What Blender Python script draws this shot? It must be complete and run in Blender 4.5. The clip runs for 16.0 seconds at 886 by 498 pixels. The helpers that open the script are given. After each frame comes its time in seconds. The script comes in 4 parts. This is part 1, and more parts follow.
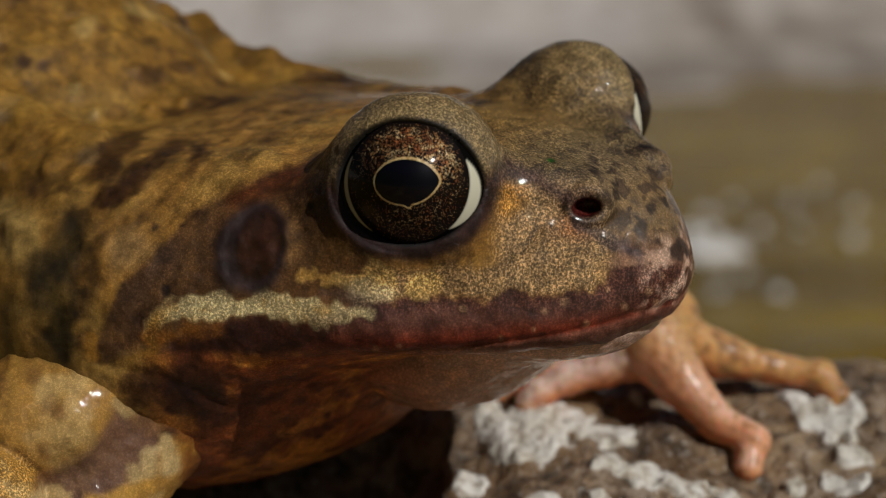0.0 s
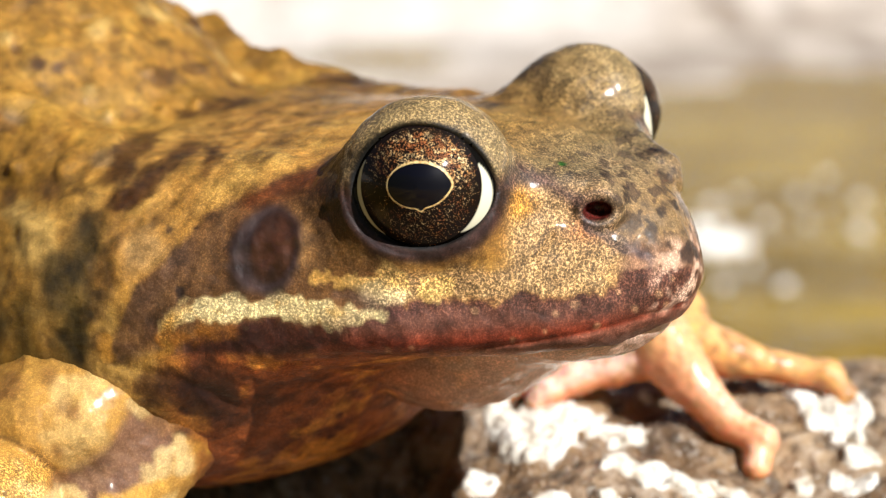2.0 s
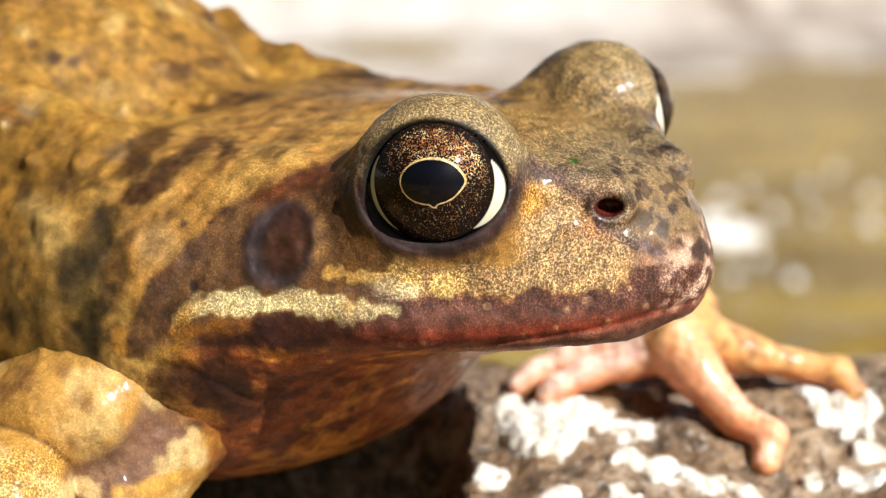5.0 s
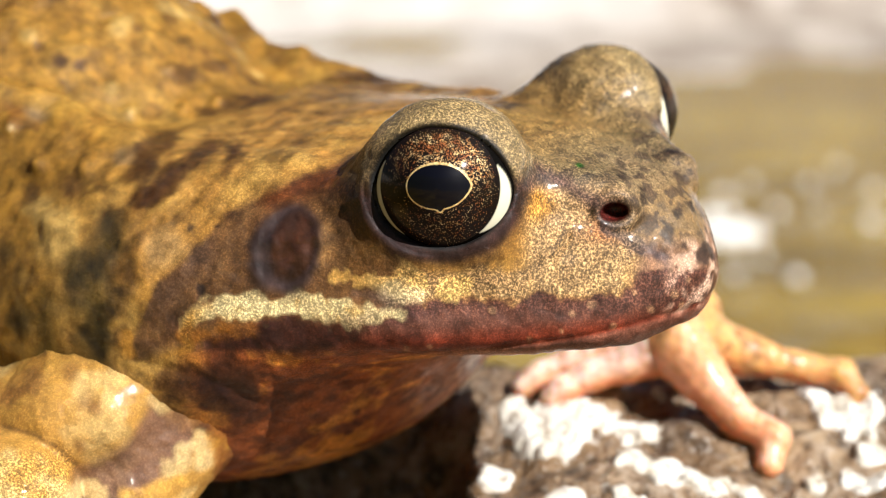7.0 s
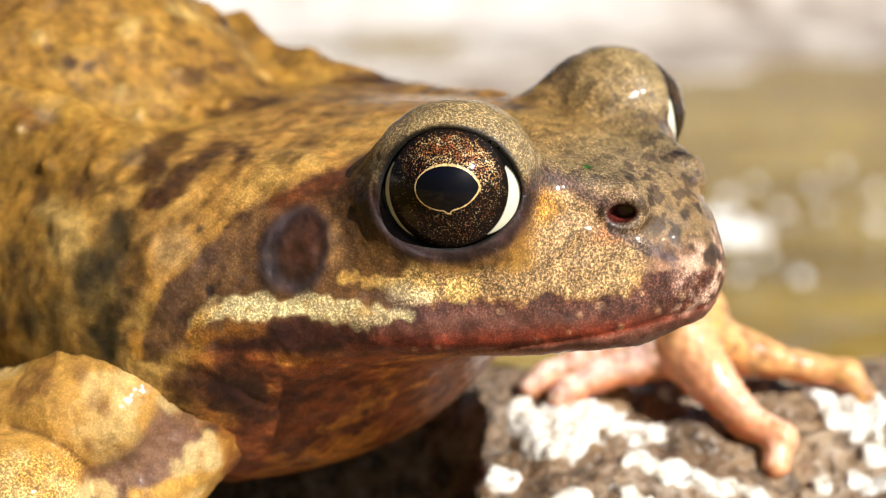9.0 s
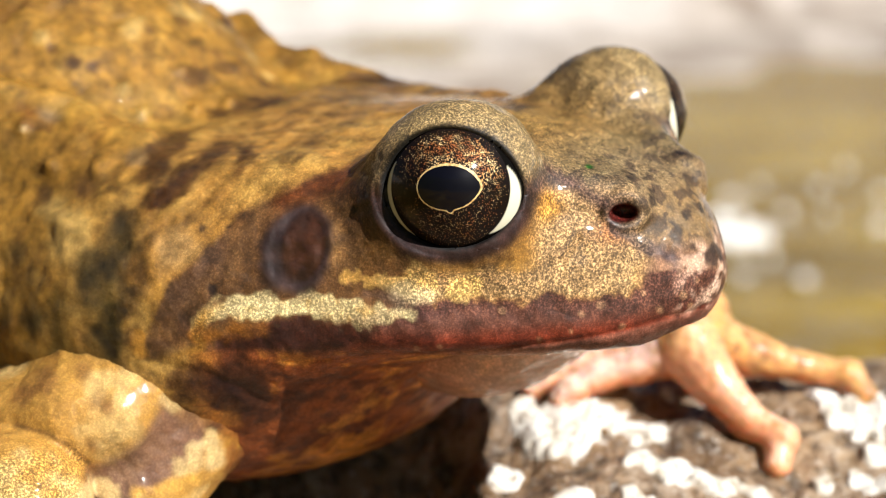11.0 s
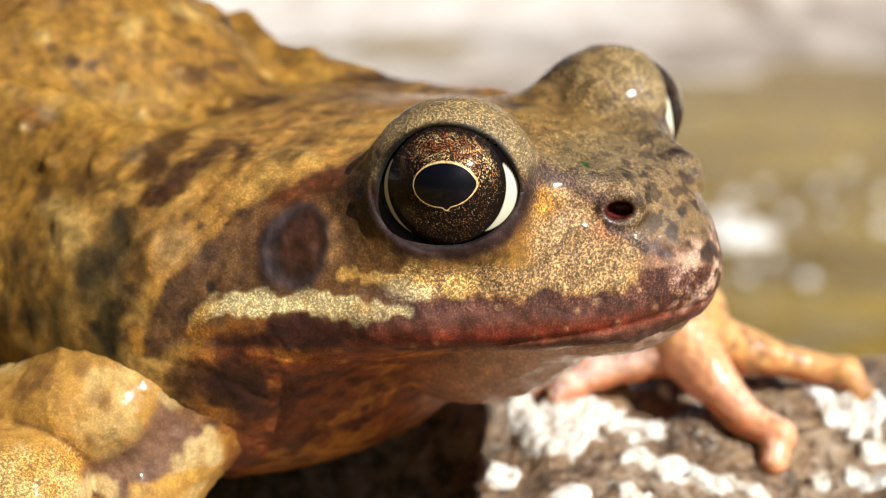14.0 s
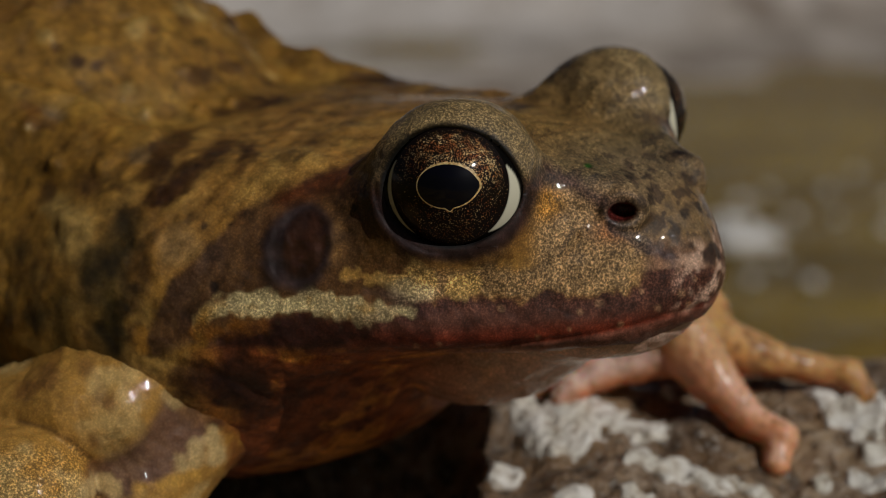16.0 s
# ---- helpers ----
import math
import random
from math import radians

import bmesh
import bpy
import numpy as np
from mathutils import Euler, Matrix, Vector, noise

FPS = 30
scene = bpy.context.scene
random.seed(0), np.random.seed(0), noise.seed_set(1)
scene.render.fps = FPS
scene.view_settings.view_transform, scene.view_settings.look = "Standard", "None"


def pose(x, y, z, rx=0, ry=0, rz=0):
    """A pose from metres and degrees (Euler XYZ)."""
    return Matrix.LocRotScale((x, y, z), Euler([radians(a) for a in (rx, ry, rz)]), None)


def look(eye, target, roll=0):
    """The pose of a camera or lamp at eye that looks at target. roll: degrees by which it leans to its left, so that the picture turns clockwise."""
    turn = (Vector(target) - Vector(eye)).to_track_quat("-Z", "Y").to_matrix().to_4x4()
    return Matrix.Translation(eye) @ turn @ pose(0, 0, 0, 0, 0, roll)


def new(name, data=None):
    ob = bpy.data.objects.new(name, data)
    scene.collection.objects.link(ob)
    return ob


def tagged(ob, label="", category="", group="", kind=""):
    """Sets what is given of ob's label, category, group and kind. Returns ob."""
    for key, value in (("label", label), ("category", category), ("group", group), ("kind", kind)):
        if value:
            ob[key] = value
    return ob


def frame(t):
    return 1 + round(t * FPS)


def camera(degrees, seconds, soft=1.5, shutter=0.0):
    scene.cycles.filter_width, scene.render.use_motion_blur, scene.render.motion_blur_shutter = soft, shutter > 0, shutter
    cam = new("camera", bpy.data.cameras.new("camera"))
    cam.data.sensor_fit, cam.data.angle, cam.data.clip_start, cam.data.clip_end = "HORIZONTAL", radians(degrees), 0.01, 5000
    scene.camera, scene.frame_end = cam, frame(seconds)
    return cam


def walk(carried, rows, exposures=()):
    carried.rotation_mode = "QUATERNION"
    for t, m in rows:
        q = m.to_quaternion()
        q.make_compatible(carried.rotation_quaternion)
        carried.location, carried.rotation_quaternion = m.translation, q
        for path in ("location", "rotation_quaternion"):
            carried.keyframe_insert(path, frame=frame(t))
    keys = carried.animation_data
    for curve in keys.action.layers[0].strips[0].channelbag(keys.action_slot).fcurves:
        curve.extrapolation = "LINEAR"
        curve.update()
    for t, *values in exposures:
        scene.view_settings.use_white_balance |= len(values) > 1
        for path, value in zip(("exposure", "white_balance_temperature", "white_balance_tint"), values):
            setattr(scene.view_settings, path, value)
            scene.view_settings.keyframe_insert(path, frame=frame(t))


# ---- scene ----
MM = 0.001
cam = camera(24, 16.0, soft=0.75)
cam.data.dof.use_dof = True
cam.data.dof.focus_distance = 0.1065
cam.data.dof.aperture_fstop = 41

# seconds, place in millimetres, turn in degrees
PATH = [
    (0, 0.481, -105.408, 31.902, 80.6627, 0.3892, -0.5318),
    (0.5, 0.290, -105.755, 32.180, 80.5747, 0.2793, -0.4707),
    (1, 0.419, -106.051, 32.223, 80.5154, 0.3858, -0.4548),
    (1.5, 0.111, -106.171, 32.529, 80.4945, 0.4054, -0.4319),
    (2, 0.124, -106.170, 32.676, 80.3946, 0.3301, -0.3820),
    (2.5, -0.406, -106.222, 33.126, 80.3126, 0.2420, -0.2147),
    (3, -0.475, -106.210, 33.232, 80.2920, 0.1304, -0.1110),
    (3.5, -0.277, -106.316, 33.029, 80.2780, 0.1826, -0.1262),
    (4, -0.052, -106.479, 33.042, 80.2250, 0.0955, -0.1413),
    (6.5, -0.113, -107.056, 33.446, 80.0016, 0.0220, -0.0488),
    (7, -0.284, -107.154, 33.622, 79.9827, 0.0052, -0.0350),
    (7.5, -0.221, -107.354, 33.569, 79.9936, 0.0063, -0.0049),
    (8, -0.177, -107.428, 33.478, 80.0000, -0.0002, 0.0000),
    (8.5, -0.427, -107.618, 33.648, 79.9958, -0.0112, 0.0441),
    (9, -0.528, -107.529, 33.717, 79.9993, -0.0126, 0.0665),
    (11.5, -0.258, -107.947, 33.628, 80.0565, -0.0305, 0.2143),
    (12, -0.109, -108.045, 33.578, 80.0219, -0.0193, 0.2233),
    (12.5, -0.064, -108.164, 33.444, 80.0635, 0.0398, 0.2372),
    (13, -0.063, -108.326, 33.506, 80.0887, 0.0424, 0.2402),
    (13.5, 0.182, -108.355, 33.296, 80.0927, 0.0693, 0.2570),
    (14, 0.033, -108.392, 33.529, 80.0844, 0.0059, 0.3207),
    (14.5, -0.107, -108.369, 33.713, 80.0450, -0.0755, 0.3930),
    (15, -0.248, -108.496, 33.813, 80.0841, -0.0633, 0.4731),
    (15.5, -0.036, -108.650, 33.723, 80.0897, -0.1123, 0.5039),
    (16, 0.202, -108.683, 33.567, 80.1168, -0.1263, 0.5214),
]
FADE = [(0, -1.74), (0.1, -1.5), (0.2, -1.23), (0.3, -0.97), (0.4, -0.71), (0.5, -0.47), (0.6, -0.2), (0.8, 0), (12.0, 0), (12.6, -0.05),
        (13.5, -0.17), (14.8, -0.2), (15.0, -0.27), (15.2, -0.4), (15.35, -0.55), (15.5, -0.75), (15.6, -0.97), (15.7, -1.2), (15.8, -1.5), (15.9, -1.8), (16.0, -2.1)]
walk(cam, [(t, pose(x * MM, y * MM, z * MM, rx, ry, rz)) for t, x, y, z, rx, ry, rz in PATH],
     exposures=[(t, 0.64 + s) for t, s in FADE])

# ---- light ----
SUN = Vector((0.56, -0.54, 0.62)).normalized()
sun = new("sun", bpy.data.lights.new("sun", "SUN"))
sun.data.energy, sun.data.angle, sun.data.color = 5.0, radians(0.5), (1.0, 0.965, 0.93)
sun.matrix_world = look(SUN, (0, 0, 0))
world = bpy.data.worlds.new("sky")
scene.world = world
world.use_nodes = True
wn = world.node_tree.nodes
sky = wn.new("ShaderNodeTexSky")
sky.sky_type, sky.sun_disc = "NISHITA", False
sky.sun_elevation = math.asin(SUN.z)
sky.sun_rotation = math.atan2(SUN.x, SUN.y)
wn["Background"].inputs["Strength"].default_value = 0.022
world.node_tree.links.new(sky.outputs[0], wn["Background"].inputs[0])


# ---- materials ----
class Mat:
    """A node material with short calls."""

    def __init__(self, name, rough=0.5, coat=0.0, spec=0.5, metal=0.0, base=(0.5, 0.5, 0.5)):
        self.m = bpy.data.materials.new(name)
        self.m.use_nodes = True
        self.t = self.m.node_tree
        self.b = self.t.nodes["Principled BSDF"]
        self.set("Roughness", rough), self.set("Coat Weight", coat), self.set("Specular IOR Level", spec)
        self.set("Metallic", metal), self.set("Base Color", (*base, 1)), self.set("Coat Roughness", 0.13)

    def set(self, key, value):
        self.b.inputs[key].default_value = value

    def node(self, kind, **inputs):
        n = self.t.nodes.new(kind)
        for k, v in inputs.items():
            s = n.inputs[k.replace("_", " ")]
            if isinstance(v, bpy.types.NodeSocket):
                self.t.links.new(v, s)
            else:
                s.default_value = v
        return n

    def link(self, out, key):
        self.t.links.new(out, self.b.inputs[key])

    def noise(self, scale, detail=4, rough=0.55, coords="Object", distort=0.0):
        c = self.node("ShaderNodeTexCoord").outputs[coords]
        return self.node("ShaderNodeTexNoise", Vector=c, Scale=scale, Detail=detail, Roughness=rough, Distortion=distort).outputs[0]

    def ramp(self, fac, *stops):
        n = self.node("ShaderNodeValToRGB", Fac=fac)
        e = n.color_ramp.elements
        while len(e) < len(stops):
            e.new(0.5)
        for el, (p, c) in zip(e, stops):
            el.position, el.color = p, (*c, 1) if len(c) == 3 else c
        return n.outputs[0]

    def mix(self, fac, a, b, how="MIX"):
        n = self.t.nodes.new("ShaderNodeMix")
        n.data_type, n.blend_type = "RGBA", how
        for s, v in ((n.inputs[0], fac), (n.inputs[6], a), (n.inputs[7], b)):
            if isinstance(v, bpy.types.NodeSocket):
                self.t.links.new(v, s)
            else:
                s.default_value = v if s.type == "VALUE" else (*v, 1)
        return n.outputs[2]

    def math(self, op, a, b=0.0, clamp=False):
        n = self.t.nodes.new("ShaderNodeMath")
        n.operation, n.use_clamp = op, clamp
        for s, v in ((n.inputs[0], a), (n.inputs[1], b)):
            if isinstance(v, bpy.types.NodeSocket):
                self.t.links.new(v, s)
            else:
                s.default_value = v
        return n.outputs[0]

    def attr(self, name, out="Color"):
        n = self.t.nodes.new("ShaderNodeAttribute")
        n.attribute_name = name
        return n.outputs[out]

    def bump(self, height, distance, strength=1.0, key="Normal"):
        n = self.node("ShaderNodeBump", Height=height, Distance=distance, Strength=strength)
        self.link(n.outputs[0], key)
        return n.outputs[0]


def grey(v):
    return (v, v, v)


# frog skin: pigment from the mesh, speckle and wet gloss from here
def skin_material(name):
    s = Mat(name, rough=0.42, coat=0.4, spec=0.3)
    pig = s.attr("pigment")
    fine, mid = s.noise(7500, 5, 0.75), s.noise(1500, 4, 0.6)
    speck = s.ramp(fine, (0.37, grey(0.25)), (0.5, grey(0.76)), (0.61, grey(2.6)))
    blot = s.ramp(mid, (0.3, grey(0.75)), (0.55, grey(1.0)), (0.75, grey(1.2)))
    c1 = s.mix(s.attr("speckle", "Fac"), pig, s.mix(1.0, pig, speck, "MULTIPLY"))
    s.link(s.mix(1.0, c1, blot, "MULTIPLY"), "Base Color")
    wet = s.attr("wet", "Fac")
    s.link(s.math("MULTIPLY", wet, 0.8), "Coat Weight")
    s.set("Coat Roughness", 0.05)
    patchy = s.ramp(s.noise(600, 3, 0.5), (0.35, grey(0.34)), (0.65, grey(0.6)))
    s.link(s.math("SUBTRACT", s.math("ADD", patchy, 0.2), s.math("MULTIPLY", wet, 0.2)), "Roughness")
    s.set("Subsurface Weight", 0.06), s.set("Subsurface Radius", (1.0, 0.4, 0.2)), s.set("Subsurface Scale", 0.0009)
    s.bump(s.math("ADD", s.math("MULTIPLY", fine, 0.5), mid), 0.00007, 0.8)
    nb = s.node("ShaderNodeBump", Height=s.noise(1600, 3, 0.55), Distance=0.00012, Strength=0.5)
    s.link(nb.outputs[0], "Coat Normal")
    return s


SKIN = skin_material("frog_skin")

# thin wet skin of the toes
TOE = Mat("toe_skin", rough=0.45, coat=0.4, spec=0.25)
tn = TOE.noise(1800, 3)
TOE.link(TOE.mix(TOE.ramp(tn, (0.36, grey(0.7)), (0.55, grey(0))), TOE.attr("pigment"), (0.45, 0.20, 0.08)), "Base Color")
TOE.set("Subsurface Weight", 0.5), TOE.set("Subsurface Radius", (1.0, 0.35, 0.15)), TOE.set("Subsurface Scale", 0.0012)
TOE.set("Coat Roughness", 0.24)
TOE.bump(TOE.noise(2600, 3), 0.0001, 0.6)


# ---- shaping: fields in millimetres, turned into meshes ----
def smin(a, b, k):
    h = np.clip(0.5 + 0.5 * (b - a) / k, 0, 1)
    return b + (a - b) * h - k * h * (1 - h)


def smax(a, b, k):
    return -smin(-a, -b, k)


def ellipsoid(p, c, r):
    q = (p - np.array(c)) / np.array(r)
    k0 = np.sqrt((q * q).sum(1)) + 1e-9
    k1 = np.sqrt(((q / np.array(r)) ** 2).sum(1)) + 1e-9
    return k0 * (k0 - 1) / k1


def capsule(p, a, b, ra, rb):
    a, b = np.array(a, float), np.array(b, float)
    ab = b - a
    h = np.clip(((p - a) @ ab) / (ab @ ab), 0, 1)
    return np.sqrt(((p - a - h[:, None] * ab) ** 2).sum(1)) - (ra + (rb - ra) * h)


def chain(p, points, k=0.8):
    """A limb: points (x, y, z, r) joined by round cones."""
    d = None
    for a, b in zip(points, points[1:]):
        e = capsule(p, a[:3], b[:3], a[3], b[3])
        d = e if d is None else smin(d, e, k)
    return d


def lattice(p, seed):
    """Value noise from -1 to 1."""
    i = np.floor(p).astype(np.int64)
    f = p - i
    f = f * f * (3 - 2 * f)
    out = 0
    for dx in (0, 1):
        for dy in (0, 1):
            for dz in (0, 1):
                h = (i[:, 0] + dx) * 374761393 + (i[:, 1] + dy) * 668265263 + (i[:, 2] + dz) * 2147483647 + seed * 974711
                h = (h ^ (h >> 13)) * 1274126177
                h = ((h ^ (h >> 16)) & 0xFFFF) / 32767.5 - 1
                w = (f[:, 0] if dx else 1 - f[:, 0]) * (f[:, 1] if dy else 1 - f[:, 1]) * (f[:, 2] if dz else 1 - f[:, 2])
                out = out + h * w
    return out


def fbm(p, size, octaves=3, seed=0):
    out, amp, total = 0, 1.0, 0
    for o in range(octaves):
        out = out + amp * lattice(p / size * 2 ** o + 17.3 * o + 5.1 * seed, seed + o)
        total += amp
        amp *= 0.55
    return out / total * 1.6


def step(a, b, x):
    t = np.clip((x - a) / (b - a), 0, 1)
    return t * t * (3 - 2 * t)


def nets(field, low, high, h):
    """Surface nets: quads where the field changes its sign."""
    low, high = np.array(low, float), np.array(high, float)
    n = np.ceil((high - low) / h).astype(int) + 1
    g = np.stack(np.meshgrid(*[low[a] + h * np.arange(n[a]) for a in range(3)], indexing="ij"), -1)
    v = field(g.reshape(-1, 3)).reshape(n)
    inside = v < 0
    c = np.zeros(n - 1, int)
    for dx in (0, 1):
        for dy in (0, 1):
            for dz in (0, 1):
                c += inside[dx:n[0] - 1 + dx, dy:n[1] - 1 + dy, dz:n[2] - 1 + dz]
    act = (c > 0) & (c < 8)
    idx = -np.ones(n - 1, int)
    idx[act] = np.arange(act.sum())
    verts = low + h * (np.argwhere(act) + 0.5)
    quads = []
    for a in range(3):
        b, d = (a + 1) % 3, (a + 2) % 3
        s0 = [slice(None)] * 3
        s1 = [slice(None)] * 3
        s0[a], s1[a] = slice(0, -1), slice(1, None)
        cr = inside[tuple(s0)] != inside[tuple(s1)]
        e = np.argwhere(cr)
        e = e[(e[:, b] > 0) & (e[:, d] > 0) & (e[:, b] < n[b] - 1) & (e[:, d] < n[d] - 1)]
        flip = inside[tuple(e.T)]

        def cell(db, dd):
            o = e.copy()
            o[:, b] -= db
            o[:, d] -= dd
            return idx[tuple(o.T)]
        q = np.stack([cell(1, 1), cell(0, 1), cell(0, 0), cell(1, 0)], 1)
        q[~flip] = q[~flip][:, ::-1]
        quads.append(q)
    return verts, np.concatenate(quads)


def gradient(field, p, e=0.02):
    g = np.stack([field(p + np.eye(3)[a] * e) - field(p - np.eye(3)[a] * e) for a in range(3)], 1) / (2 * e)
    return g


def settle(field, p, rounds=4, limit=0.4):
    """Moves points onto the surface of the field."""
    for _ in range(rounds):
        g = gradient(field, p)
        s = field(p) / np.maximum((g * g).sum(1), 0.05)
        d = g * s[:, None]
        ln = np.sqrt((d * d).sum(1)) + 1e-9
        p = p - d * np.minimum(1, limit / ln)[:, None]
    return p


def split_quads(v, q):
    """Each quad into four."""
    n = len(v)
    e = np.concatenate([q[:, [0, 1]], q[:, [1, 2]], q[:, [2, 3]], q[:, [3, 0]]])
    es = np.sort(e, 1)
    key, inv = np.unique(es[:, 0] * n + es[:, 1], return_inverse=True)
    mids = (v[key // n] + v[key % n]) / 2
    m = n + inv.reshape(4, -1).T
    cen = n + len(mids) + np.arange(len(q))
    v2 = np.concatenate([v, mids, v[q].mean(1)])
    q2 = np.concatenate([np.stack([q[:, 0], m[:, 0], cen, m[:, 3]], 1), np.stack([m[:, 0], q[:, 1], m[:, 1], cen], 1),
                         np.stack([cen, m[:, 1], q[:, 2], m[:, 2]], 1), np.stack([m[:, 3], cen, m[:, 2], q[:, 3]], 1)])
    return v2, q2


def subset(v, q, keep):
    q = q[keep]
    u, inv = np.unique(q, return_inverse=True)
    return v[u], inv.reshape(q.shape), u


def to_mesh(name, v, faces, material=None, normals=None, scale=MM, **attrs):
    me = bpy.data.meshes.new(name)
    v = np.asarray(v, float) * scale
    f = np.asarray(faces)
    me.vertices.add(len(v))
    me.vertices.foreach_set("co", v.ravel())
    k = f.shape[1]
    me.loops.add(f.size)
    me.loops.foreach_set("vertex_index", f.ravel().astype(np.int32))
    me.polygons.add(len(f))
    me.polygons.foreach_set("loop_start", (np.arange(len(f)) * k).astype(np.int32))
    me.update(calc_edges=True)
    me.validate()
    me.polygons.foreach_set("use_smooth", np.ones(len(me.polygons), bool))
    for key, val in attrs.items():
        if val.ndim == 2:
            a = me.attributes.new(key, "FLOAT_COLOR", "POINT")
            a.data.foreach_set("color", np.concatenate([val, np.ones((len(val), 1))], 1).ravel())
        else:
            a = me.attributes.new(key, "FLOAT", "POINT")
            a.data.foreach_set("value", val)
    if normals is not None:
        me.normals_split_custom_set_from_vertices(normals)
    if material is not None:
        me.materials.append(material.m)
    return me


def child(name, mesh, parent, label=""):
    ob = new(name, mesh)
    ob.parent = parent
    if label:
        tagged(ob, label=label)
    return ob


# ---- the frog: field in its own space (x ahead, y to its left, z up; the eyes' line is the origin) ----
FACING = -33.0
LEAN = 6.2
TURN = np.array(Euler((radians(LEAN), 0, radians(FACING))).to_matrix())
SPOT = np.array((0, 0, 18.0)) - TURN @ np.array((0, -8.0, 0))
FROG_POSE = pose(SPOT[0] * MM, SPOT[1] * MM, SPOT[2] * MM, LEAN, 0, FACING)
EYE_AT = np.array([0.72, -9.2, 0.52])
EYE_WAY = np.array([0.42, -0.90, 0.150])
EYE_WAY = EYE_WAY / np.linalg.norm(EYE_WAY)
EYE_AT = EYE_AT - 0.95 * EYE_WAY
EYE_R = 4.2


def mirror(p):
    q = p.copy()
    q[:, 1] = -np.abs(q[:, 1])
    return q


def eye_frame(forward=0.0):
    k, j = math.cos(forward), math.sin(forward)
    e = np.array((k * EYE_WAY[0] - j * EYE_WAY[1], j * EYE_WAY[0] + k * EYE_WAY[1], EYE_WAY[2]))
    u = np.cross((0, 0, 1), e)
    u /= np.linalg.norm(u)
    return u, np.cross(e, u), e


def lid_rim(a, b):
    """1 on the edge of the lids' opening."""
    return np.sqrt((a / (np.where(a < 0, 3.5, 3.62) - 0.36 * step(-0.6, 2.4, b))) ** 2 + (b / (3.05 - 0.13 * step(-0.6, 0.6, b))) ** 2 + 1e-9) * (1 + 0.03 * step(1.2, 2.8, 0.7 * a + 0.7 * b))


def head_field(p):
    x, y, z = p[:, 0], np.abs(p[:, 1]), p[:, 2]
    lean = 1 + np.interp(x, [-8, -2, 3, 8], [0.008, 0.007, 0.020, 0.03]) * np.clip(z + 8, -4, 14)
    u = np.clip((x + 14) / 25.4, 0, None)
    w = np.clip(y * lean / 15.8, 1e-6, None)
    G = u ** 2 + w ** 1.40
    gx, gy = 2 * u / 25.4, 1.40 * w ** 0.40 * lean / 15.8
    side = (G - 1) / np.sqrt(gx * gx + gy * gy + 1e-4)
    top = np.interp(x, [-20, -10, -3, 2, 5, 8, 10.5, 13], [1.2, 2.0, 2.2, 1.4, 0.5, -0.5, -2.2, -5.5]) - 0.014 * y * y
    low = np.interp(x, [-20, -12, -6, -1, 4, 8, 10, 12], [-15.5, -13.2, -11.8, -10.3, -9.7, -9.2, -8.3, -6.3]) + 0.016 * y * y
    d = smax(side, (z - top) * 0.96, 4.0)
    d = smax(d, (low - z) * 0.96, 2.2)
    return smax(d, -19 - x, 3)


def skin_field(p):
    m = mirror(p)
    d = head_field(p)
    # body
    body = ellipsoid(p, (-44.5, 0, -4.6), (24, 18, 15.2))
    body = smin(body, ellipsoid(p, (-20.6, 0, -11.1), (15.5, 17.5, 9.4)), 5)
    body = smin(body, ellipsoid(p, (-40.4, 0, -2.9), (16, 11.5, 11.2)), 8)
    body = smin(body, ellipsoid(m, (-21, -11.0, -7.0), (10.5, 7, 6.8)), 6)
    d = smin(d, body, 4.5)
    # folds along the back
    d = smin(d, chain(m, [(-9, -9.5, -0.4, 1.0), (-18, -11.3, -1.4, 1.4), (-24, -11.0, 0.3, 1.6), (-30, -11.6, 2.0, 1.6), (-46, -8, 3.5, 1.2)]), 2.6)
    # brow and eyelid
    u, v, e = eye_frame()
    c = EYE_AT
    q = m - c
    a, b, h = q @ u, q @ v, q @ e
    ball = np.sqrt((q * q).sum(1))
    rim = lid_rim(a, b) / np.where(p[:, 1] > 0, 1.12, 1.0)
    roll = np.where(p[:, 1] > 0, 0.0, 0.15) * step(1.0, 1.5, rim) * step(2.1, 1.6, rim) * step(-0.5, 1.5, b) * step(0.2, 1.2, h)
    lid = ball - roll - (EYE_R + np.where(p[:, 1] > 0, 0.2, 0.34) * step(0.93, 1.12, np.where(h > 0, rim, 2.0)) - 0.14)
    hollow = m - (c - 4.2 * u - 2.0 * v + 2.6 * e)
    d = d + 0.3 * np.exp(-(hollow * hollow).sum(1) / 6.5)
    d = smin(d, lid, 1.0 + 1.4 * step(1.5, -1.0, b) + step(0.8, -1.8, a) * (1.1 + 0.9 * step(-1.5, 0.5, b)))
    # ridge from the eye to the nostril
    d = smin(d, capsule(m, (3.6, -5.6, 0.0), (7.2, -3.3, -0.9), 1.0, 0.9), 1.4)
    # nostril rim
    d = smin(d, ellipsoid(m, (7.3, -3.5, -1.55), (1.2, 1.0, 0.9)), 0.8)
    # upper lip swelling, gland behind the mouth
    d = smin(d, chain(m, [(-13.5, -14.6, -7.2, 1.2), (-8, -14.0, -6.7, 1.0), (0, -11.2, -6.5, 0.8)]), 1.5)
    return d


